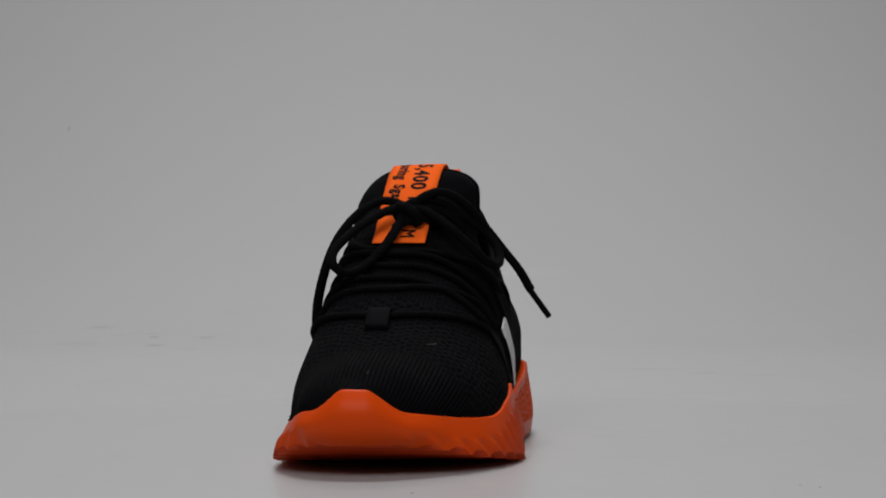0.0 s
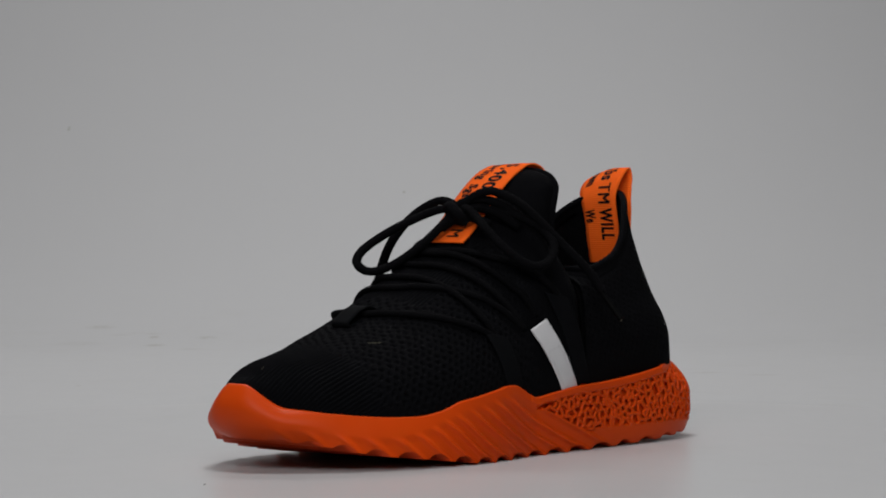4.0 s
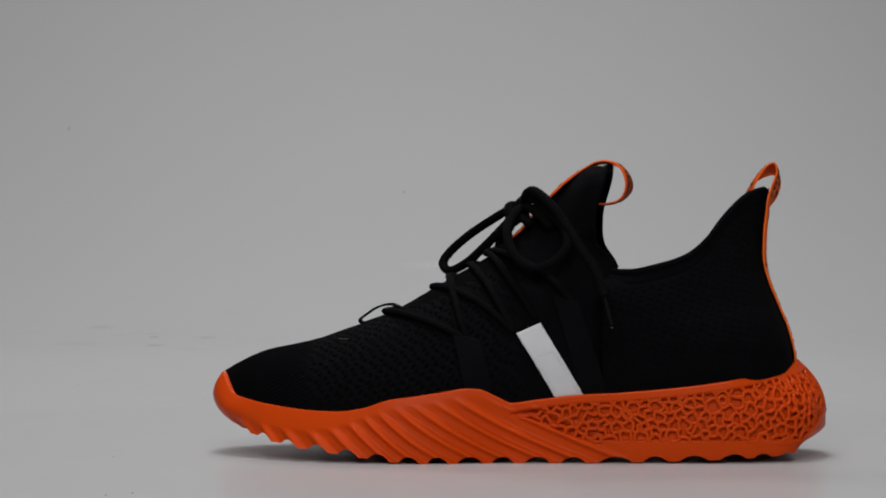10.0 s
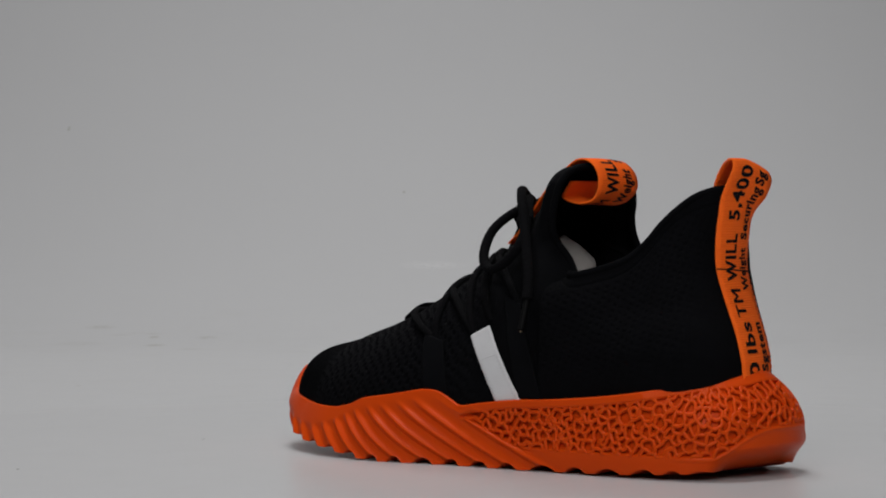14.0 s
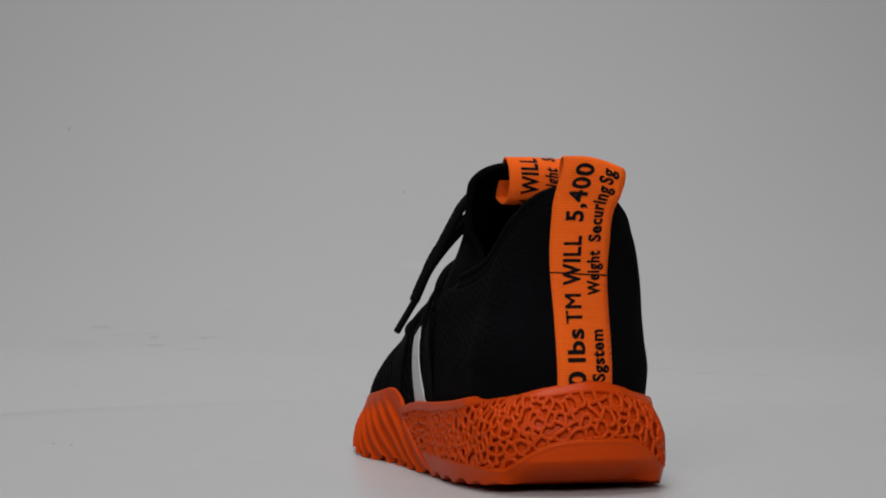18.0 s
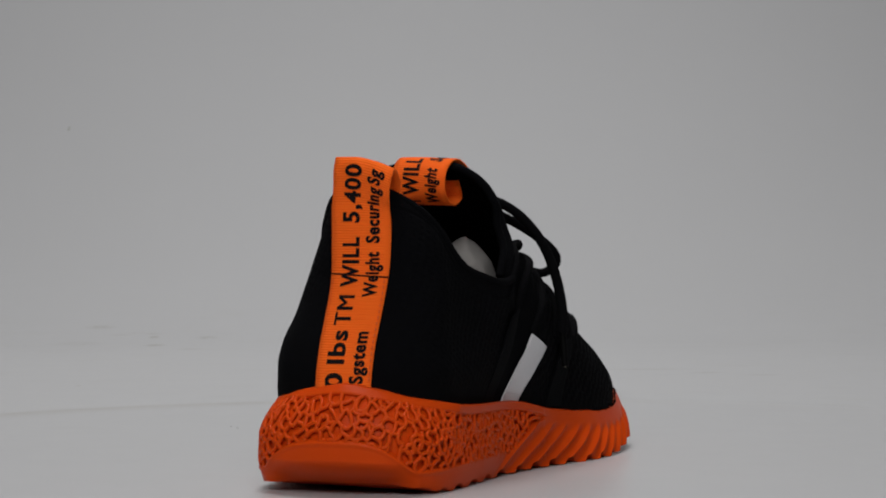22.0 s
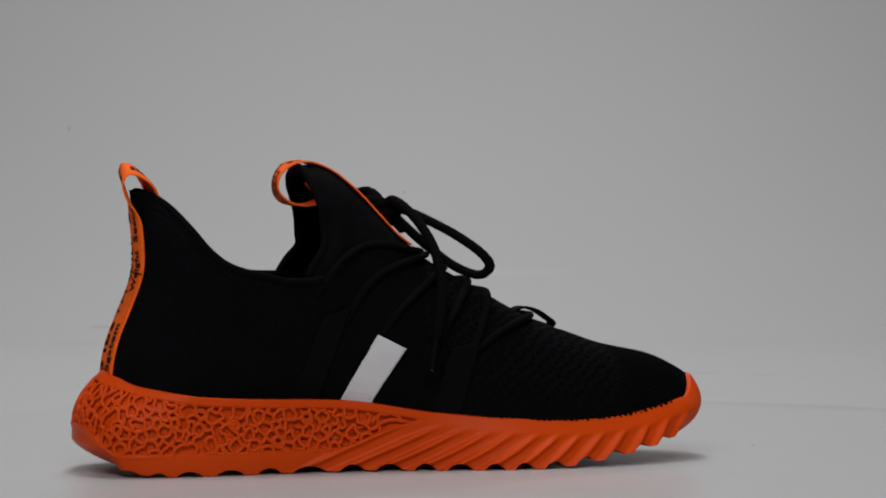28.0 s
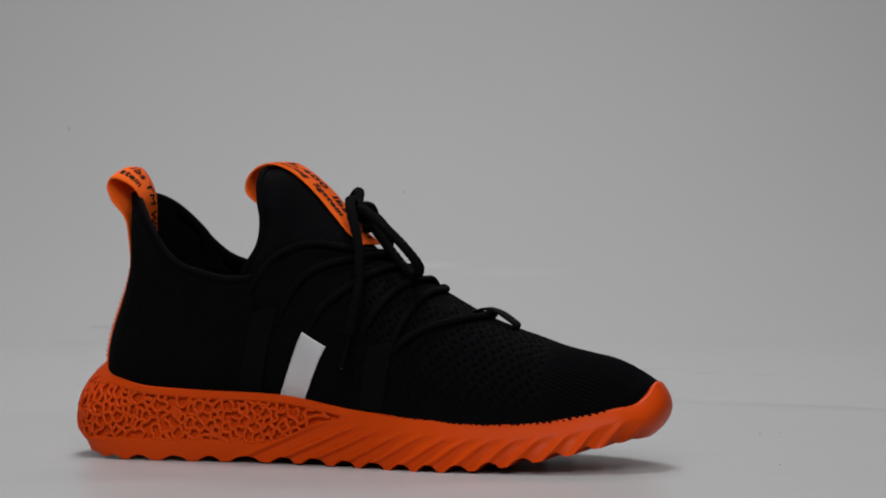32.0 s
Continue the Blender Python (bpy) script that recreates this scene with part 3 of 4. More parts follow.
corner_left = curve([(30, 2.75), (60, 2.7), (80, 2.45), (95, 2.15), (110, 1.88), (130, 1.88)])
corner_right = curve([(30, 1.88), (130, 1.88)])
FORE, TURN_LEFT, TURN_RIGHT = 104.0, 53.0, 46.0


def heel_wall(left, q, z):
    """A point of the heel's shell: q runs from the throat (0) along the side and round to the middle of the back (1)."""
    wide, turn_s = (wide_left if left else wide_right)(z), (TURN_LEFT if left else TURN_RIGHT)
    sign = 1.0 if left else -1.0
    at_fore = np.abs(on_side(np.full_like(z, FORE), z, left)[..., 1])
    t = np.clip(q / 0.5, 0, 1)
    s1 = FORE + (turn_s - FORE) * t
    n1 = at_fore + (wide - at_fore) * (3 * t ** 2 - 2 * t ** 3)
    a = np.clip((q - 0.5) / 0.5, 0, 1) * np.pi / 2
    full = 2 / (corner_left if left else corner_right)(z)
    s2 = turn_s - (turn_s - back_s(z)) * np.sin(a) ** full
    n2 = wide * np.maximum(np.cos(a), 0) ** full
    s, n = np.where(q < 0.5, s1, s2), np.where(q < 0.5, n1, n2)
    return np.stack([s, sign * n - 1.2 * smooth(0.5, 1.0, q), z], -1)


def quarters():
    q = np.r_[np.linspace(0, 0.5, 130), np.linspace(0.5, 1, 90)[1:]]
    halves = []
    for left in (True, False):
        turn_s = TURN_LEFT if left else TURN_RIGHT
        top = heel_wall(left, q, np.full_like(q, 118.0))[:, 0]
        zc = collar_z(np.maximum(np.where(q < 0.5, FORE + (turn_s - FORE) * q / 0.5, top), 26))
        zc = zc - (0.0 if left else 1.0) * np.interp(np.where(q < 0.5, FORE + (turn_s - FORE) * q / 0.5, top), (28, 34, 42, 50, 60, 75, 104), (0, 1.2, 3.0, 3.6, 3.2, 2.3, 1.9))
        foot = heel_wall(left, q, np.full_like(q, 42.0))[:, 0] - 13.0 * smooth(0.45, 1.0, q)
        zb = (top_left if left else top_right)(foot) - 3.5
        v = np.linspace(0, 1, 150)[:, None]
        z = zb[None] + (zc - zb)[None] * v
        H = heel_wall(left, np.broadcast_to(q, z.shape), z)
        if left:
            # the edge turns in towards the throat
            H[..., 1] -= 11 * smooth(90, 103, H[..., 0]) * smooth(80, 90, z)
        halves.append(H)
    P = np.concatenate([halves[0], halves[1][:, ::-1][:, 1:]], 1)
    rim = P[-1]
    P = knit(P, 1)
    mesh_of("quarter", P.reshape(-1, 3), grid_faces(*P.shape[:2], flip=True).tolist(), KNIT, SHOE, "black knitted heel and quarter panel")
    # the lining, a little further in
    D = normals_of(P)
    if (D * (P - np.array([70.0, 0.0, 60.0]))).sum() < 0:
        D = -D
    Q = P[::3, ::3] - 2.6 * D[::3, ::3]
    mesh_of("collar_lining", Q.reshape(-1, 3), grid_faces(*Q.shape[:2]).tolist(), LINING, SHOE, "black padded collar lining")
    edge = np.vstack([rim[::9], rim[-1:]]) + np.array([0, 0, -0.8])
    edge[:, 0] += 2.6 * smooth(44, 30, edge[:, 0])
    vts, fcs = tube(edge, 1.7, 12, 300)
    mesh_of("collar_binding", vts, fcs, KNIT, SHOE, "padded black collar edge")


quarters()


def band(name, c, left, foot, rise, inner, material_, label, ragged=0.0):
    """A folded loop of webbing on the side: the outer layer climbs from the sole and stands off, folds over at the top and runs down behind.
    c: the corners (place, height) top back, top front, bottom back, bottom front."""
    n = 60
    a = np.r_[np.linspace(1, 0, n), -0.035 * np.sin(np.linspace(0, np.pi, 9))[1:], np.linspace(0, inner, 24)[1:]]
    lift = foot + rise * np.maximum(1 - a[:n], 0) ** 1.2 + 0.06 * np.cos(a[:n] * 2 * np.pi * 26)
    gap = 0.45
    behind = np.maximum(foot + rise * (1 - a[-23:]) ** 1.2 - 2 * gap, 0.25)
    lift = np.r_[lift, lift[-1] - gap + gap * np.cos(np.linspace(0, np.pi, 9))[1:], behind]
    a, b = a[:, None], np.linspace(0, 1, 16)[None]
    s = (c[0][0] * (1 - b) + c[1][0] * b) * (1 - a) + (c[2][0] * (1 - b) + c[3][0] * b) * a
    z = (c[0][1] * (1 - b) + c[1][1] * b) * (1 - a) + (c[2][1] * (1 - b) + c[3][1] * b) * a
    s = s - 0.35 * np.sin(np.pi * np.clip(a, 0, 1))
    rag = np.random.RandomState(7 + left)
    for col, way in ((0, -1), (-1, 1)):
        s[:, col] += way * np.maximum(0, ragged * rag.randn(len(a)))
    side = np.array([0.0, 1.0 if left else -1.0, 0.0])
    P = on_side(s, z, left, 0.0) + side * lift[:, None, None]
    N = normals_of(P)
    if (N[n // 2, 8] @ side) < 0:
        N = -N
    ring = np.concatenate([P, (P - 0.55 * N)[:, ::-1]], 1)
    rows, w = len(a), 32
    f = grid_faces(rows, w, True, flip=left).tolist() + [list(range(w)), [(rows - 1) * w + k for k in range(w)]]
    ob = mesh_of(name, ring.reshape(-1, 3), f, material_, SHOE, label)
    return ob, P[:n][::-1], side


def stripe(left):
    c = [(132.2, 64), (143.2, 59.3), (113.0, 32.0), (125.6, 30.5)] if left else [(128.2, 61.0), (140.4, 54.9), (113.0, 30.5), (126.2, 29.5)]
    ob, top, way = band("side_stripe", c, left, 0.6, 3.0 if left else 1.4, 0.15, WHITE, "folded loop of white woven webbing as a side stripe", 0.16)
    # a box of stitches sewn through the band
    verts, faces = [], []
    box = [(0.36, 0.14), (0.36, 0.86), (0.96, 0.86), (0.96, 0.14), (0.36, 0.14)] if left else [(0.80, 0.14), (0.80, 0.86), (0.96, 0.86), (0.96, 0.14), (0.80, 0.14)]
    for (a0, b0), (a1, b1) in zip(box[:-1], box[1:]):
        count = 12 if b0 == b1 and left else 5
        for k in range(count):
            ends = []
            for e in ((k + 0.15) / count, (k + 0.75) / count):
                i, j = (a0 + (a1 - a0) * e) * 59, (b0 + (b1 - b0) * e) * 15
                ends.append(top[int(round(i)), int(round(j))] + way * 0.12)
            side = np.cross(ends[1] - ends[0], way)
            side = side / max(np.linalg.norm(side), 1e-6) * 0.22
            base = len(verts)
            for e in ends:
                verts += [e - side, e + side, e + way * 0.2]
            faces += [(base, base + 3, base + 5, base + 2), (base + 1, base + 2, base + 5, base + 4), (base, base + 2, base + 1), (base + 3, base + 4, base + 5)]
    tagged(mesh_of("stitching", verts, faces, THREAD, ob, "pale grey sewn stitches"), kind="stuff")


stripe(True)
stripe(False)


def ribbon(name, path, width, centre, label, face=1.0, wrap=((0, 0), (1, 0)), twist=((0, 0), (1, 0)), shear=((0, 0), (1, 0)), taper=((0, 1), (1, 1))):
    """A woven tape along a line of (s, z), with fine cross ribs. Returns its rows for lettering."""
    line = spline(path, 700)
    t = np.gradient(line, axis=0)
    t /= np.linalg.norm(t, axis=1, keepdims=True)
    nrm = face * np.stack([-t[:, 1], t[:, 0]], 1)
    step = np.r_[0, np.cumsum(np.linalg.norm(np.diff(line, axis=0), axis=1))]
    rib = 0.16 * np.cos(step * 2 * np.pi / 1.1)
    line2 = line + nrm * rib[:, None]
    w = np.linspace(-0.5, 0.5, 9)[None] * width * curve(taper)(np.linspace(0, 1, 700))[:, None]
    mid = np.interp(np.linspace(0, 1, 700), np.linspace(0, 1, len(centre)), centre)
    bend, tilt = curve(wrap)(np.linspace(0, 1, 700)), curve(twist)(np.linspace(0, 1, 700))
    slant = curve(shear)(np.linspace(0, 1, 700))
    P = np.stack([line2[:, :1] + bend[:, None] * (w / 12.5) ** 2 - slant[:, None] * w / 12.5, mid[:, None] + w, line2[:, 1:] - tilt[:, None] * np.maximum(0.4 - w / 12.5, 0) ** 1.6], 2)
    under = P - 0.7 * np.stack([nrm[:, 0], np.zeros(700), nrm[:, 1]], 1)[:, None]
    ring = np.concatenate([P, under[:, ::-1]], 1)
    f = grid_faces(700, 18, True).tolist() + [list(range(18))[::-1], [699 * 18 + j for j in range(18)]]
    ob = mesh_of(name, ring.reshape(-1, 3), f, RIBBON, SHOE, label)
    return ob, line, nrm, step, mid, bend, tilt, slant


heel_tab = ribbon("heel_pull_tab", [(13.6, 44), (14.6, 52), (17.2, 62), (21.1, 72), (25.2, 83), (27.2, 92), (27.1, 102), (26.0, 114), (25.2, 121), (22.7, 128), (20.9, 134.4), (22.7, 138.8), (27.2, 137.6),
                                    (32.6, 132), (35.6, 124), (35.2, 112), (34.5, 101), (33, 90)], 26.2, (1.0, 0.3, -0.8, -1.6, -2.6, -6.0, -5.4, -2.8, -2), "orange woven pull tab with black lettering up the heel", 1.0, ((0, 1.0), (0.2, 1.2), (0.35, 1.7), (0.44, 1.7), (0.55, 0.0), (1, 0)), twist=((0, 0), (0.44, 0), (0.55, 2.2), (0.63, 2.9), (0.72, 2.1), (0.85, 0), (1, 0)), shear=((0, 0.6), (0.2, 0.5), (0.4, 0.1), (0.46, 0), (0.56, -1.9), (0.64, -0.8), (0.74, 1.2), (1, 0.8)), taper=((0, 0.91), (0.25, 0.93), (0.42, 1), (0.64, 1), (0.72, 0.92), (0.8, 0.78), (1, 0.74)))
tongue_tab = ribbon("tongue_pull_tab", [(152, 101.7), (145, 107.3), (137, 116.0), (128, 125.9), (119, 133.5), (111, 137.9), (104, 140.2), (98, 139.8), (93.5, 136.6), (91.5, 131), (92.5, 125.5), (96.5, 121.3), (103, 119.6), (109, 120.4), (113.2, 122.0), (114, 123.6), (112.2, 126.8), (109.2, 130.4)],
                    25.5, (-10.5, -8.5, -6.5, -4, -3.4, -3.6), "orange woven pull tab with black lettering on the tongue", -1.0, ((0, -1.0), (0.35, -1.0), (0.5, 0), (1, 0)), twist=((0, 0), (0.48, 0), (0.62, 1.7), (0.75, 0.5), (1, 0)), shear=((0, 0), (0.42, 0), (0.56, -2.2), (0.68, -1.6), (0.8, 0.0), (1, 0)))


def seam_loops():
    """The row of small knit loops where the upper is sewn into the sole."""
    rng = np.random.RandomState(5)
    verts, faces = [], []
    s = 168.0
    while s < 287.0:
        a = np.array(s)
        n, z = base_line(a, False)
        r = 0.5 + 0.45 * rng.rand()
        c = np.array([s, float(n) - 0.5, float(z) + 2.9 + 0.4 * rng.randn()])
        base = len(verts)
        for d in ((1.3, 0, 0), (-1.3, 0, 0), (0, 1, 0), (0, -1, 0), (0, 0, 1), (0, 0, -1)):
            verts.append(c + r * np.array(d))
        faces += [(base + i, base + j, base + k) for i, j, k in ((0, 2, 4), (2, 1, 4), (1, 3, 4), (3, 0, 4), (2, 0, 5), (1, 2, 5), (3, 1, 5), (0, 3, 5))]
        s += 2.3 + 0.8 * rng.rand()
    tagged(mesh_of("seam_edge", verts, faces, KNIT, SHOE, "row of small black knit loops along the sole"), kind="stuff")


seam_loops()


# ---- laces ----
def above(s, z, left):
    """The share of the arch at which a side reaches the height z."""
    n0, z0 = base_line(np.asarray(s, float), left)
    p = (arch_left if left else arch_right)(s)
    k = np.clip((z - z0) / (ridge_z(s) - z0), 0, 1)
    return float(np.arcsin(k ** (p / 2)) / (np.pi / 2))


def over(a, mid, b, lift=2.4):
    """A cord's line over the instep from the left eyelet a (s, z) past the ridge at mid to the right eyelet b."""
    va, vb = above(a[0], a[1], True), above(b[0], b[1], False)
    pts = []
    for t in np.linspace(-1, 1, 15):
        left = t <= 0
        e, v0 = (a, va) if left else (b, vb)
        f = abs(t)
        s = mid + (e[0] - mid) * (0.35 * f + 0.65 * f ** 1.8)
        v = 1 + (v0 - 1) * f ** 0.9
        n, z = arch(np.array(s), np.array(v), left)
        out = np.array([0.0, float(n) - float(ridge_n(s)), (float(z) - 55) * 0.9 + 10])
        out /= np.linalg.norm(out)
        pts.append(np.array([s, float(n), float(z)]) + out * lift * (1.0 if f < 0.93 else -0.4))
    return pts


def lace(points, label, radius=2.35, flat=0.88):
    """A braided cord along a smooth line, with two crossing sets of strands in its surface."""
    size = np.linalg.norm(np.diff(np.array(points, float), axis=0), axis=1).sum()
    rows, sides = int(size / 0.42) + 8, 18
    P, f = tube(points, 1.0, sides, rows)
    P = P.reshape(rows, sides, 3)
    mid = P.mean(1, keepdims=True)
    along_ = np.linspace(0, size, rows)[:, None]
    th = np.linspace(0, 2 * np.pi, sides, endpoint=False)[None]
    k = 2 * np.pi / 3.4
    strand = np.maximum(np.cos(3 * th + k * along_), np.cos(3 * th - k * along_))
    r = radius * (0.96 + 0.05 * strand)
    D = P - mid
    D[..., 2] *= flat
    P = mid + D * r[..., None]
    return mesh_of("lace", P.reshape(-1, 3), f, CORD, SHOE, label)


L1, L2, L3, L4 = (167, 57.5), (145, 60.5), (135, 67), (116, 73)
R1, R2, R3, R4, R5 = (172, 53), (157, 59), (131, 62), (114, 66), (101, 80)
for a, m, b, lift in ((L1, 209, R1, 1.5), (L2, 186, R1, 1.0), (L1, 178, R2, 1.3), (L2, 168, R3, 1.2), (L3, 160, R4, 2.0), (L4, 158.5, R5, 1.9)):
    lace(over(a, m, b, lift), "black braided lace crossing the instep", 1.8)
lace([(142, -7, 119), (150, -16, 117), (160, -25, 111.5), (170, -32.5, 105), (179, -38.0, 97.5), (183, -37.2, 91.5), (179.5, -31.5, 87.8), (171, -23.5, 91.5), (161, -16, 100), (151, -10.5, 110), (144.5, -8, 117)], "black lace bow loop reaching forward")
lace([(142, -5, 119), (145.5, 4, 116), (148.7, 14.5, 109), (147.5, 23, 101), (142.5, 30.5, 93.5), (135, 35, 90.3), (126.5, 36.5, 93), (120.5, 34, 100), (121.5, 27, 108), (128.5, 17, 114.5), (137, 4, 118)], "black lace bow loop hanging at the side")
lace([(143, -7, 119), (143, -18, 122), (147, -28, 117.5), (152, -36, 109), (156, -42, 98), (157.5, -46.5, 84), (156, -49.3, 71), (154, -50, 61)], "black loose lace end")
lace([(142, -6, 119), (140, 3, 125), (136, 10.5, 126), (129, 19.5, 120.5), (122, 27, 111.5), (113.5, 36.5, 98.5), (106.5, 44.5, 87.5), (103, 50, 77.5)], "black loose lace end standing off the side")
lace([(141, -10, 112.5), (144, -12, 117.5), (148, -8, 119), (148.5, -3, 115.5), (144.5, -1.5, 111)], "black lace knot", 2.9)
lace([(146, -11, 115.5), (142, -4.5, 121), (137, 3.5, 122.3), (131.5, 11.5, 119.5), (125.5, 19.5, 112.5)], "black lace strand wrapped out of the knot", 2.5)
lace([(148, -10, 111.5), (144, -4, 116), (139.5, 3.5, 118.3), (134, 11.5, 115), (128, 18.5, 109)], "black lace strand wrapped out of the knot", 2.5)
lace([(149.5, -12.5, 108.5), (147, -6.5, 112.3), (143, 1, 113.6), (138, 8.5, 110.5)], "black lace strand wrapped out of the knot", 2.5)


def aglet(a, b):
    a, b = np.array(a, float), np.array(b, float)
    v, f = tube([a, a + (b - a) * 0.06, a + (b - a) * 0.5, a + (b - a) * 0.96, b], 1.55, 12, 24)
    tip = mesh_of("aglet", v, f, AGLET, SHOE, "black lace tip")
    d = (b - a) / np.linalg.norm(b - a)
    v, f = tube([b - d * 0.1, b + d * 0.3, b + d * 0.6], 0.42, 8, 6)
    mesh_of("cut_end", v, f, LINT, tip, "pale cut end")


LINT = material("pale_lint", (0.12, 0.11, 0.075), 0.9, scale=300, vary=0.2)
AGLET = material("black_aglet", (0.0018, 0.0018, 0.002), 0.6, scale=200, vary=0.2, spec=0.04)
aglet((103.3, 49.2, 78), (99.7, 58.9, 64))
aglet((154.1, -49.9, 62), (151, -52, 46.5))


def strap(left, top, bottom, width):
    """A black webbing loop down the side, from the eyelet to the sole."""
    w = width / 2
    band("side_strap", [(top[0] - w, top[1] - 1.5), (top[0] + w, top[1] + 1.5), (bottom[0] - w, bottom[1]), (bottom[0] + w, bottom[1])], left, 0.5, 1.6, 0.6, WEB, "black webbing lace loop")


WEB = material("black_webbing", (0.0025, 0.0027, 0.0035), 0.9, scale=180, vary=0.25, bump=0.3, bump_scale=1800, spec=0.06)
strap(True, (167, 58), (161, 34), 13)
strap(True, (121, 75), (108, 33), 12)
strap(False, (168, 56), (161, 27), 13)
strap(False, (110, 71), (98, 33), 12)


def keeper():
    """The folded webbing loop that holds the lowest lace."""
    line = spline([(199, 69.6), (206, 72.6), (213, 71.2), (219, 67.4), (221.8, 65.0), (220.2, 62.8), (214, 64.6), (206, 67.4)], 60)
    t = np.gradient(line, axis=0)
    t /= np.linalg.norm(t, axis=1, keepdims=True)
    nrm = np.stack([-t[:, 1], t[:, 0]], 1)
    w = np.linspace(-5.3, 5.3, 7) - 12
    P = np.stack([np.broadcast_to(line[:, :1], (60, 7)), np.broadcast_to(w, (60, 7)), np.broadcast_to(line[:, 1:], (60, 7))], 2)
    Q = P - 1.0 * np.stack([nrm[:, 0], np.zeros(60), nrm[:, 1]], 1)[:, None]
    ring = np.concatenate([P, Q[:, ::-1]], 1)
    mesh_of("lace_keeper", ring.reshape(-1, 3), grid_faces(60, 14, True).tolist() + [list(range(14)), [59 * 14 + j for j in range(14)]], WEB, SHOE, "black webbing loop holding the lowest lace")


keeper()


# ---- lettering on the tapes ----
def word(text, tape, r0, r1, base, height, bold=0.014):
    """Black letters on a tape between two distances along it, standing on a line at base across it."""
    ob, line, nrm, step, mid, bend, tilt, slant = tape
    fc = bpy.data.curves.new("text", "FONT")
    fc.body, fc.size, fc.resolution_u, fc.offset = text, 1.0, 4, (0.0 if "M" in text else bold + 0.018)
    fc.space_character = 1.12
    tmp = bpy.data.objects.new("text", fc)
    scene.collection.objects.link(tmp)
    dg = bpy.context.evaluated_depsgraph_get()
    me = bpy.data.meshes.new_from_object(tmp.evaluated_get(dg))
    bpy.data.objects.remove(tmp)
    bm = bmesh.new()
    bm.from_mesh(me)
    if "M" in text:
        for k, dx in enumerate((-0.022, 0.022)):
            bm.from_mesh(me)
            for v in bm.verts[-len(me.vertices):]:
                v.co.x += dx
                v.co.z += 0.002 * (k + 1)
    bpy.data.meshes.remove(me)
    xs, ys = [v.co.x for v in bm.verts], [v.co.y for v in bm.verts]
    x0, x1 = min(xs), max(xs)
    length = abs(r1 - r0)
    for k in range(1, int(length / 0.9)):
        bmesh.ops.bisect_plane(bm, geom=bm.verts[:] + bm.edges[:] + bm.faces[:], plane_co=(x0 + (x1 - x0) * k * 0.9 / length, 0, 0), plane_no=(1, 0, 0))
    for v in bm.verts:
        r = r0 + (r1 - r0) * (v.co.x - x0) / (x1 - x0)
        y = base + height * v.co.y / 0.70
        p = [np.interp(r, step, line[:, k]) for k in (0, 1)]
        q = [np.interp(r, step, nrm[:, k]) for k in (0, 1)]
        q = np.array(q) / np.linalg.norm(q)
        c = np.interp(r / step[-1], np.linspace(0, 1, 700), mid)
        hang = np.interp(r / step[-1], np.linspace(0, 1, 700), bend) * (y / 12.5) ** 2 - np.interp(r / step[-1], np.linspace(0, 1, 700), slant) * y / 12.5
        rise = np.interp(r / step[-1], np.linspace(0, 1, 700), tilt) * -max(0.4 - y / 12.5, 0) ** 1.6
        v.co = ((p[0] + hang + q[0] * (0.27 + 10 * v.co.z)) * 0.001, (c + y) * 0.001, (p[1] + rise + q[1] * (0.27 + 10 * v.co.z)) * 0.001)
    out = bpy.data.meshes.new("lettering")
    bm.to_mesh(out)
    bm.free()
    out.materials.append(INK)
    o = new("lettering", out)
    o.parent = ob
    o["label"] = "black printed letters " + text
    return o


def along(tape, z):
    """The distance along a tape's first leg at which it reaches the height z."""
    line, step = tape[1], tape[3]
    top = int(np.argmax(line[:, 1]))
    return float(np.interp(z, line[:top, 1], step[:top]))


def zy(y):
    return 46.0 + (681.0 - y) / 4.36


for text, y0, y1 in (("0", 699, 661), ("lbs", 645, 586), ("TM", 577, 524), ("WILL", 509, 419), ("5,400", 393, 288)):
    word(text, heel_tab, along(heel_tab, zy(y0)), along(heel_tab, zy(y1)), 0.2, 7.2)
for text, y0, y1 in (("Sgstem", 680, 588), ("Weight", 527, 446), ("Securing", 430, 321)):
    word(text, heel_tab, along(heel_tab, zy(y0)), along(heel_tab, zy(y1)), -8.4, 5.4, 0.02)
reach = along(heel_tab, 136)
word("lbs", heel_tab, reach + 6, reach + 15, 0.2, 7.2)
word("TM", heel_tab, reach + 17, reach + 28, 0.2, 7.2)
word("WILL", heel_tab, reach + 30.5, reach + 47, 0.2, 7.2)
word("We", heel_tab, reach + 31, reach + 38, -8.4, 5.4, 0.02)
word("Sg", heel_tab, reach - 6.5, reach, -8.4, 5.4, 0.02)
word("stem", heel_tab, reach + 5, reach + 17, -8.4, 5.4, 0.02)
for text, r0, r1 in (("TM", 15.5, 4.0), ("lbs", 31, 21), ("5,400", 61, 36.5), ("WILL", 87.5, 69), ("TM", 101.5, 91)):
    word(text, tongue_tab, r0, r1, 0.2, 7.2)
for text, r0, r1 in (("Sgstem", 40, 19), ("Securing", 69.5, 44), ("Weight", 92.5, 74)):
    word(text, tongue_tab, r0, r1, -8.4, 5.4, 0.02)


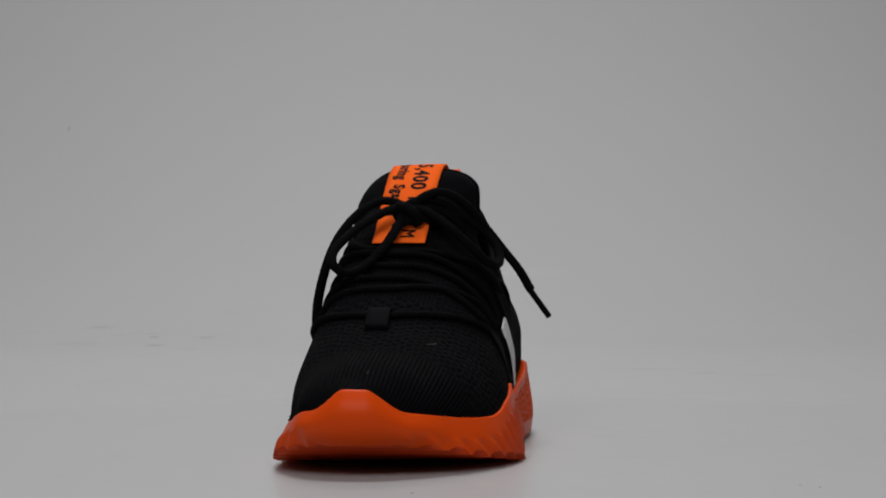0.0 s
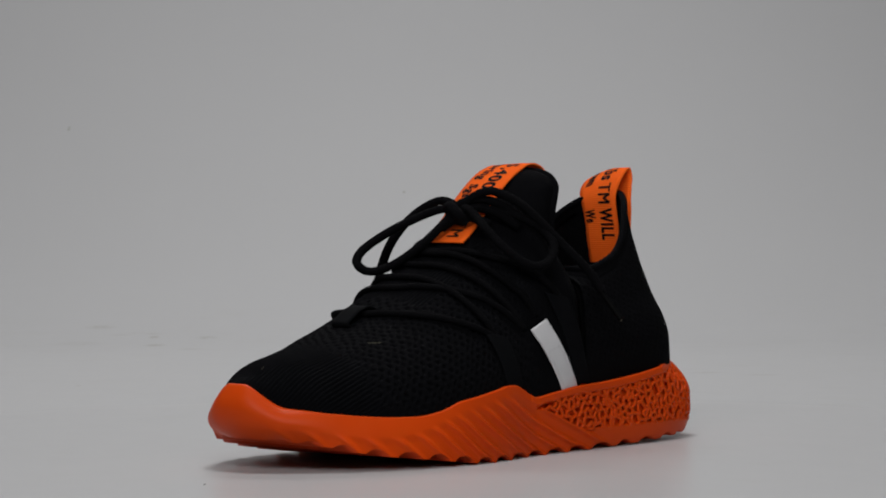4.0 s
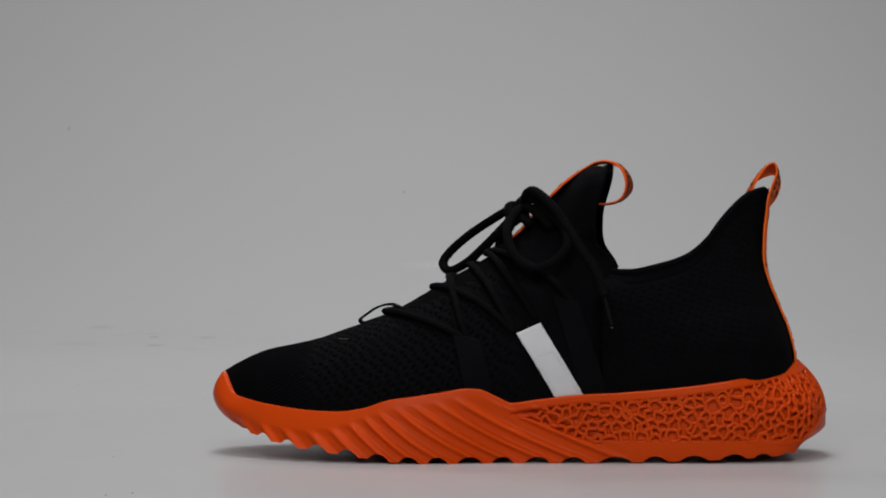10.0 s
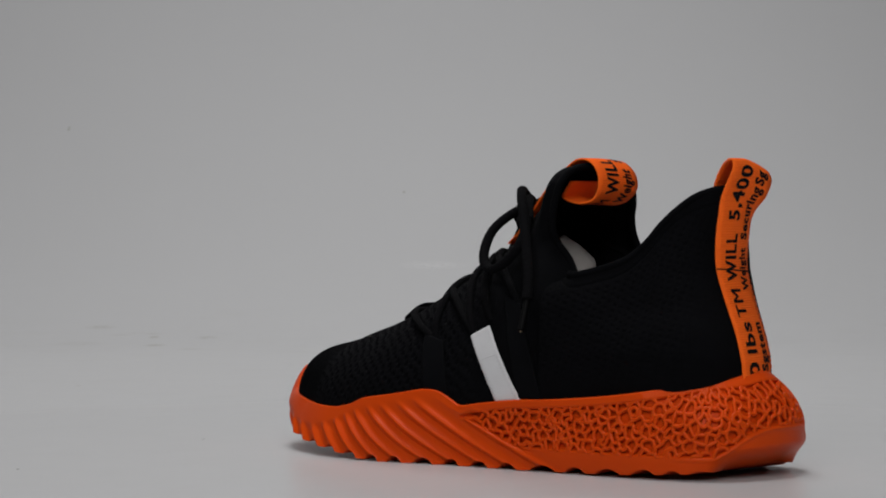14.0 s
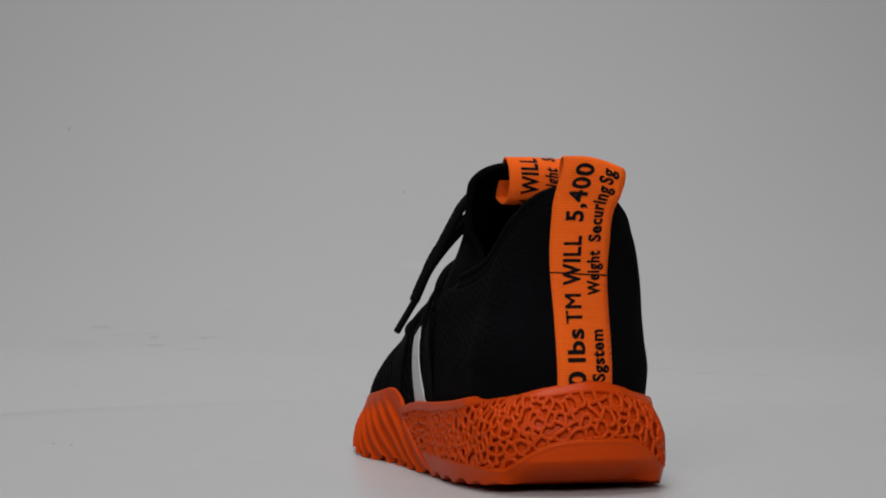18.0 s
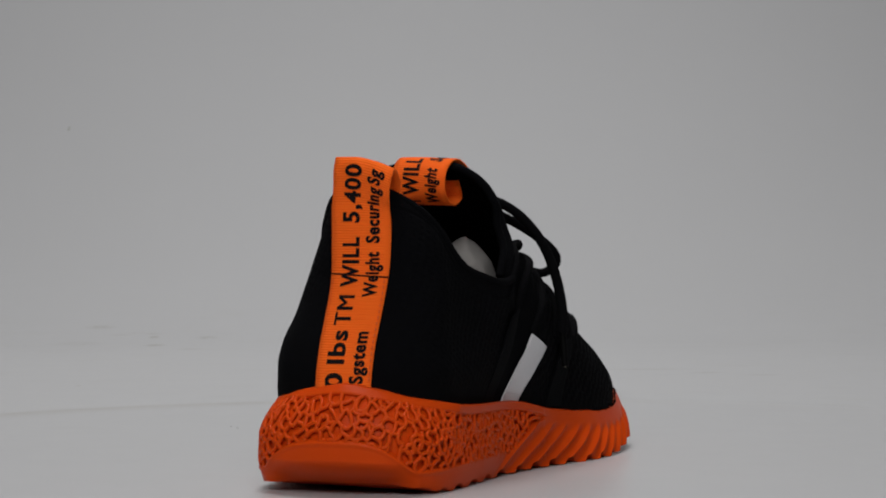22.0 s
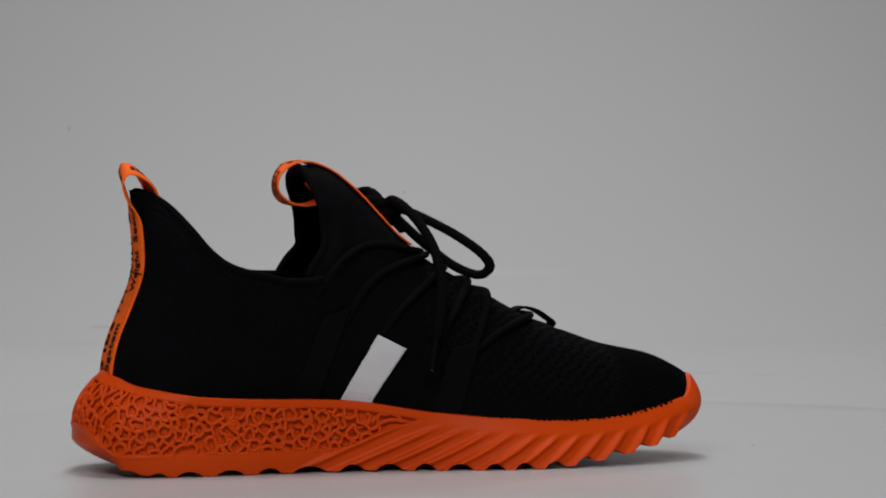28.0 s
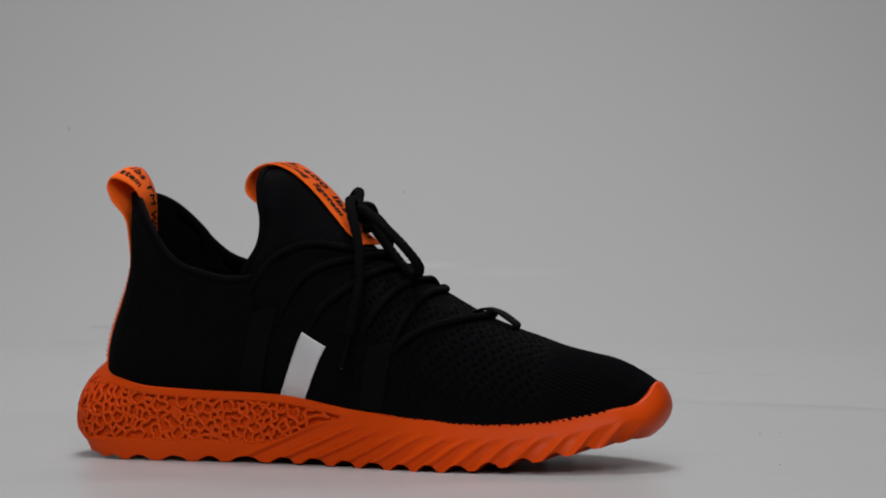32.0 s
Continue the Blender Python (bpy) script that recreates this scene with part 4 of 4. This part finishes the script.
def thread(tape, r):
    """A dark seam across a tape."""
    ob, line, nrm, step, mid, bend, tilt, slant = tape
    p = [np.interp(r, step, line[:, k]) for k in (0, 1)]
    q = [np.interp(r, step, nrm[:, k]) for k in (0, 1)]
    c = np.interp(r / step[-1], np.linspace(0, 1, 700), mid)
    hang = np.interp(r / step[-1], np.linspace(0, 1, 700), bend)
    v, f = tube([(p[0] + q[0] * 0.2 + hang * (dn / 12.5) ** 2, c + dn, p[1] + q[1] * 0.2 + dz) for dn, dz in ((12.6, 0.6), (6, 0.25), (0, -0.1), (-6, -0.5), (-12.6, -0.9))], 0.32, 6, 16)
    mesh_of("seam_thread", v, f, INK, ob, "dark sewn seam")


thread(heel_tab, along(heel_tab, 90.3))


def stuffing():
    """Crumpled pale paper that fills the toe, seen through the collar."""
    rng = np.random.RandomState(3)
    n, m = 40, 60
    th, ph = np.meshgrid(np.linspace(0, np.pi, n), np.linspace(0, 2 * np.pi, m, endpoint=False), indexing="ij")
    d = np.stack([np.cos(th), np.sin(th) * np.cos(ph), np.sin(th) * np.sin(ph)], 2)
    # folds: the sheet lies in flat facets that meet at creases
    r = np.full((n, m), 1.25)
    for _ in range(26):
        k = rng.randn(3)
        k /= np.linalg.norm(k)
        r = np.minimum(r, (0.92 + 0.12 * rng.rand()) / np.maximum(d @ k, 0.2))
    P = d * r[..., None] * np.array([13.0, 14.5, 19.0]) + np.array([127.0, -12.5, 82.5])
    ob = mesh_of("paper_stuffing", P.reshape(-1, 3), grid_faces(n, m, True).tolist(), PAPER)
    return tagged(ob, "crumpled pale grey paper stuffed inside the black sneaker", "paper")


STUFFING = stuffing()


# ---- marks ----
def flake(name, x, y, r, material_, seed):
    rng = np.random.RandomState(seed)
    n = 9
    a = np.linspace(0, 2 * np.pi, n, endpoint=False)
    rr = r * (0.6 + 0.6 * rng.rand(n))
    v = [(x + rr[k] * math.cos(a[k]), y + 0.7 * rr[k] * math.sin(a[k]), 0.05) for k in range(n)] + [(x, y, 0.35 * r)]
    ob = mesh_of(name, v, [(k, (k + 1) % n, n) for k in range(n)], material_)
    return tagged(ob, "tiny dark speck of grit lying on the turntable", "grit", group="grit on the turntable")


GRIT = material("dark_grit", (0.03, 0.025, 0.02), 0.9, scale=500, vary=0.3)
SPECKS = [flake("grit_speck", x, y, r, GRIT, k) for k, (x, y, r) in enumerate(((148.0, -134.0, 0.9), (-14.0, -157.5, 0.9), (155.0, -144.0, 0.8)))]


def stitches(tape, z0, z1):
    """Two lines of short sewn stitches up the tape's edges."""
    ob, line, nrm, step, mid, bend, tilt, slant = tape
    verts, faces = [], []
    r = along(tape, z0)
    while r < along(tape, z1):
        for side in (-11.3, 11.3):
            c = np.interp(r / step[-1], np.linspace(0, 1, 700), mid) + side
            base = len(verts)
            hang = np.interp(r / step[-1], np.linspace(0, 1, 700), bend) * (side / 12.5) ** 2
            for dr in (0.0, 1.5):
                p = [np.interp(r + dr, step, line[:, k]) for k in (0, 1)]
                q = [np.interp(r + dr, step, nrm[:, k]) for k in (0, 1)]
                for dn, up in ((-0.25, 0.1), (0.25, 0.1), (0.0, 0.32)):
                    verts.append((p[0] + hang + q[0] * up, c + dn, p[1] + q[1] * up))
            faces += [(base, base + 3, base + 5, base + 2), (base + 1, base + 2, base + 5, base + 4), (base, base + 2, base + 1), (base + 3, base + 4, base + 5)]
        r += 2.6
    tagged(mesh_of("stitching", verts, faces, STITCH, ob, "rows of small orange stitches"), kind="stuff")


STITCH = material("orange_thread", (0.72, 0.085, 0.005), 0.7, scale=400, vary=0.2)
stitches(heel_tab, 47.5, 89)



def resting(points, radius, label):
    """A fine fibre on the vamp along points given by place and share of the arch."""
    line = []
    for s, v, left in points:
        n, z = arch(np.array(float(s)), np.array(float(v)), left)
        line.append((s, float(n), float(z) + 0.15))
    v, f = tube(line, radius, 6, 14)
    mesh_of("lint", v, f, LINT, SHOE, label)


resting([(274.5, 0.93, True), (275.2, 0.91, True), (275.8, 0.92, True)], 0.1, "pale speck of lint")
resting([(229, 0.72, True), (227.5, 0.70, True), (225.5, 0.68, True), (224, 0.67, True)], 0.12, "thin loose pale thread")


def turn(t):
    """The turntable's angle, clockwise, in degrees."""
    return math.degrees(-0.153972 * t - 0.001131 * math.sin(2 * math.pi * t / 40) - 0.0022535 * (math.cos(2 * math.pi * t / 40) - 1))


def motions():
    start = pose(0.0036, 0.1788, -0.0012) @ pose(0, 0, 0, 0, 0, -96)
    times = [k * 0.25 for k in range(129)]
    walk(SHOE, [(t, pose(0, 0, 0, 0, 0, turn(t)) @ start) for t in times])
    walk(STUFFING, [(t, pose(0, 0, 0, 0, 0, turn(t)) @ start) for t in times])
    for speck in SPECKS:
        walk(speck, [(t, pose(0, 0, 0, 0, 0, turn(t))) for t in times])
    walk(TURNTABLE, [(t, pose(0, 0, 0, 0, 0, turn(t))) for t in times])


motions()
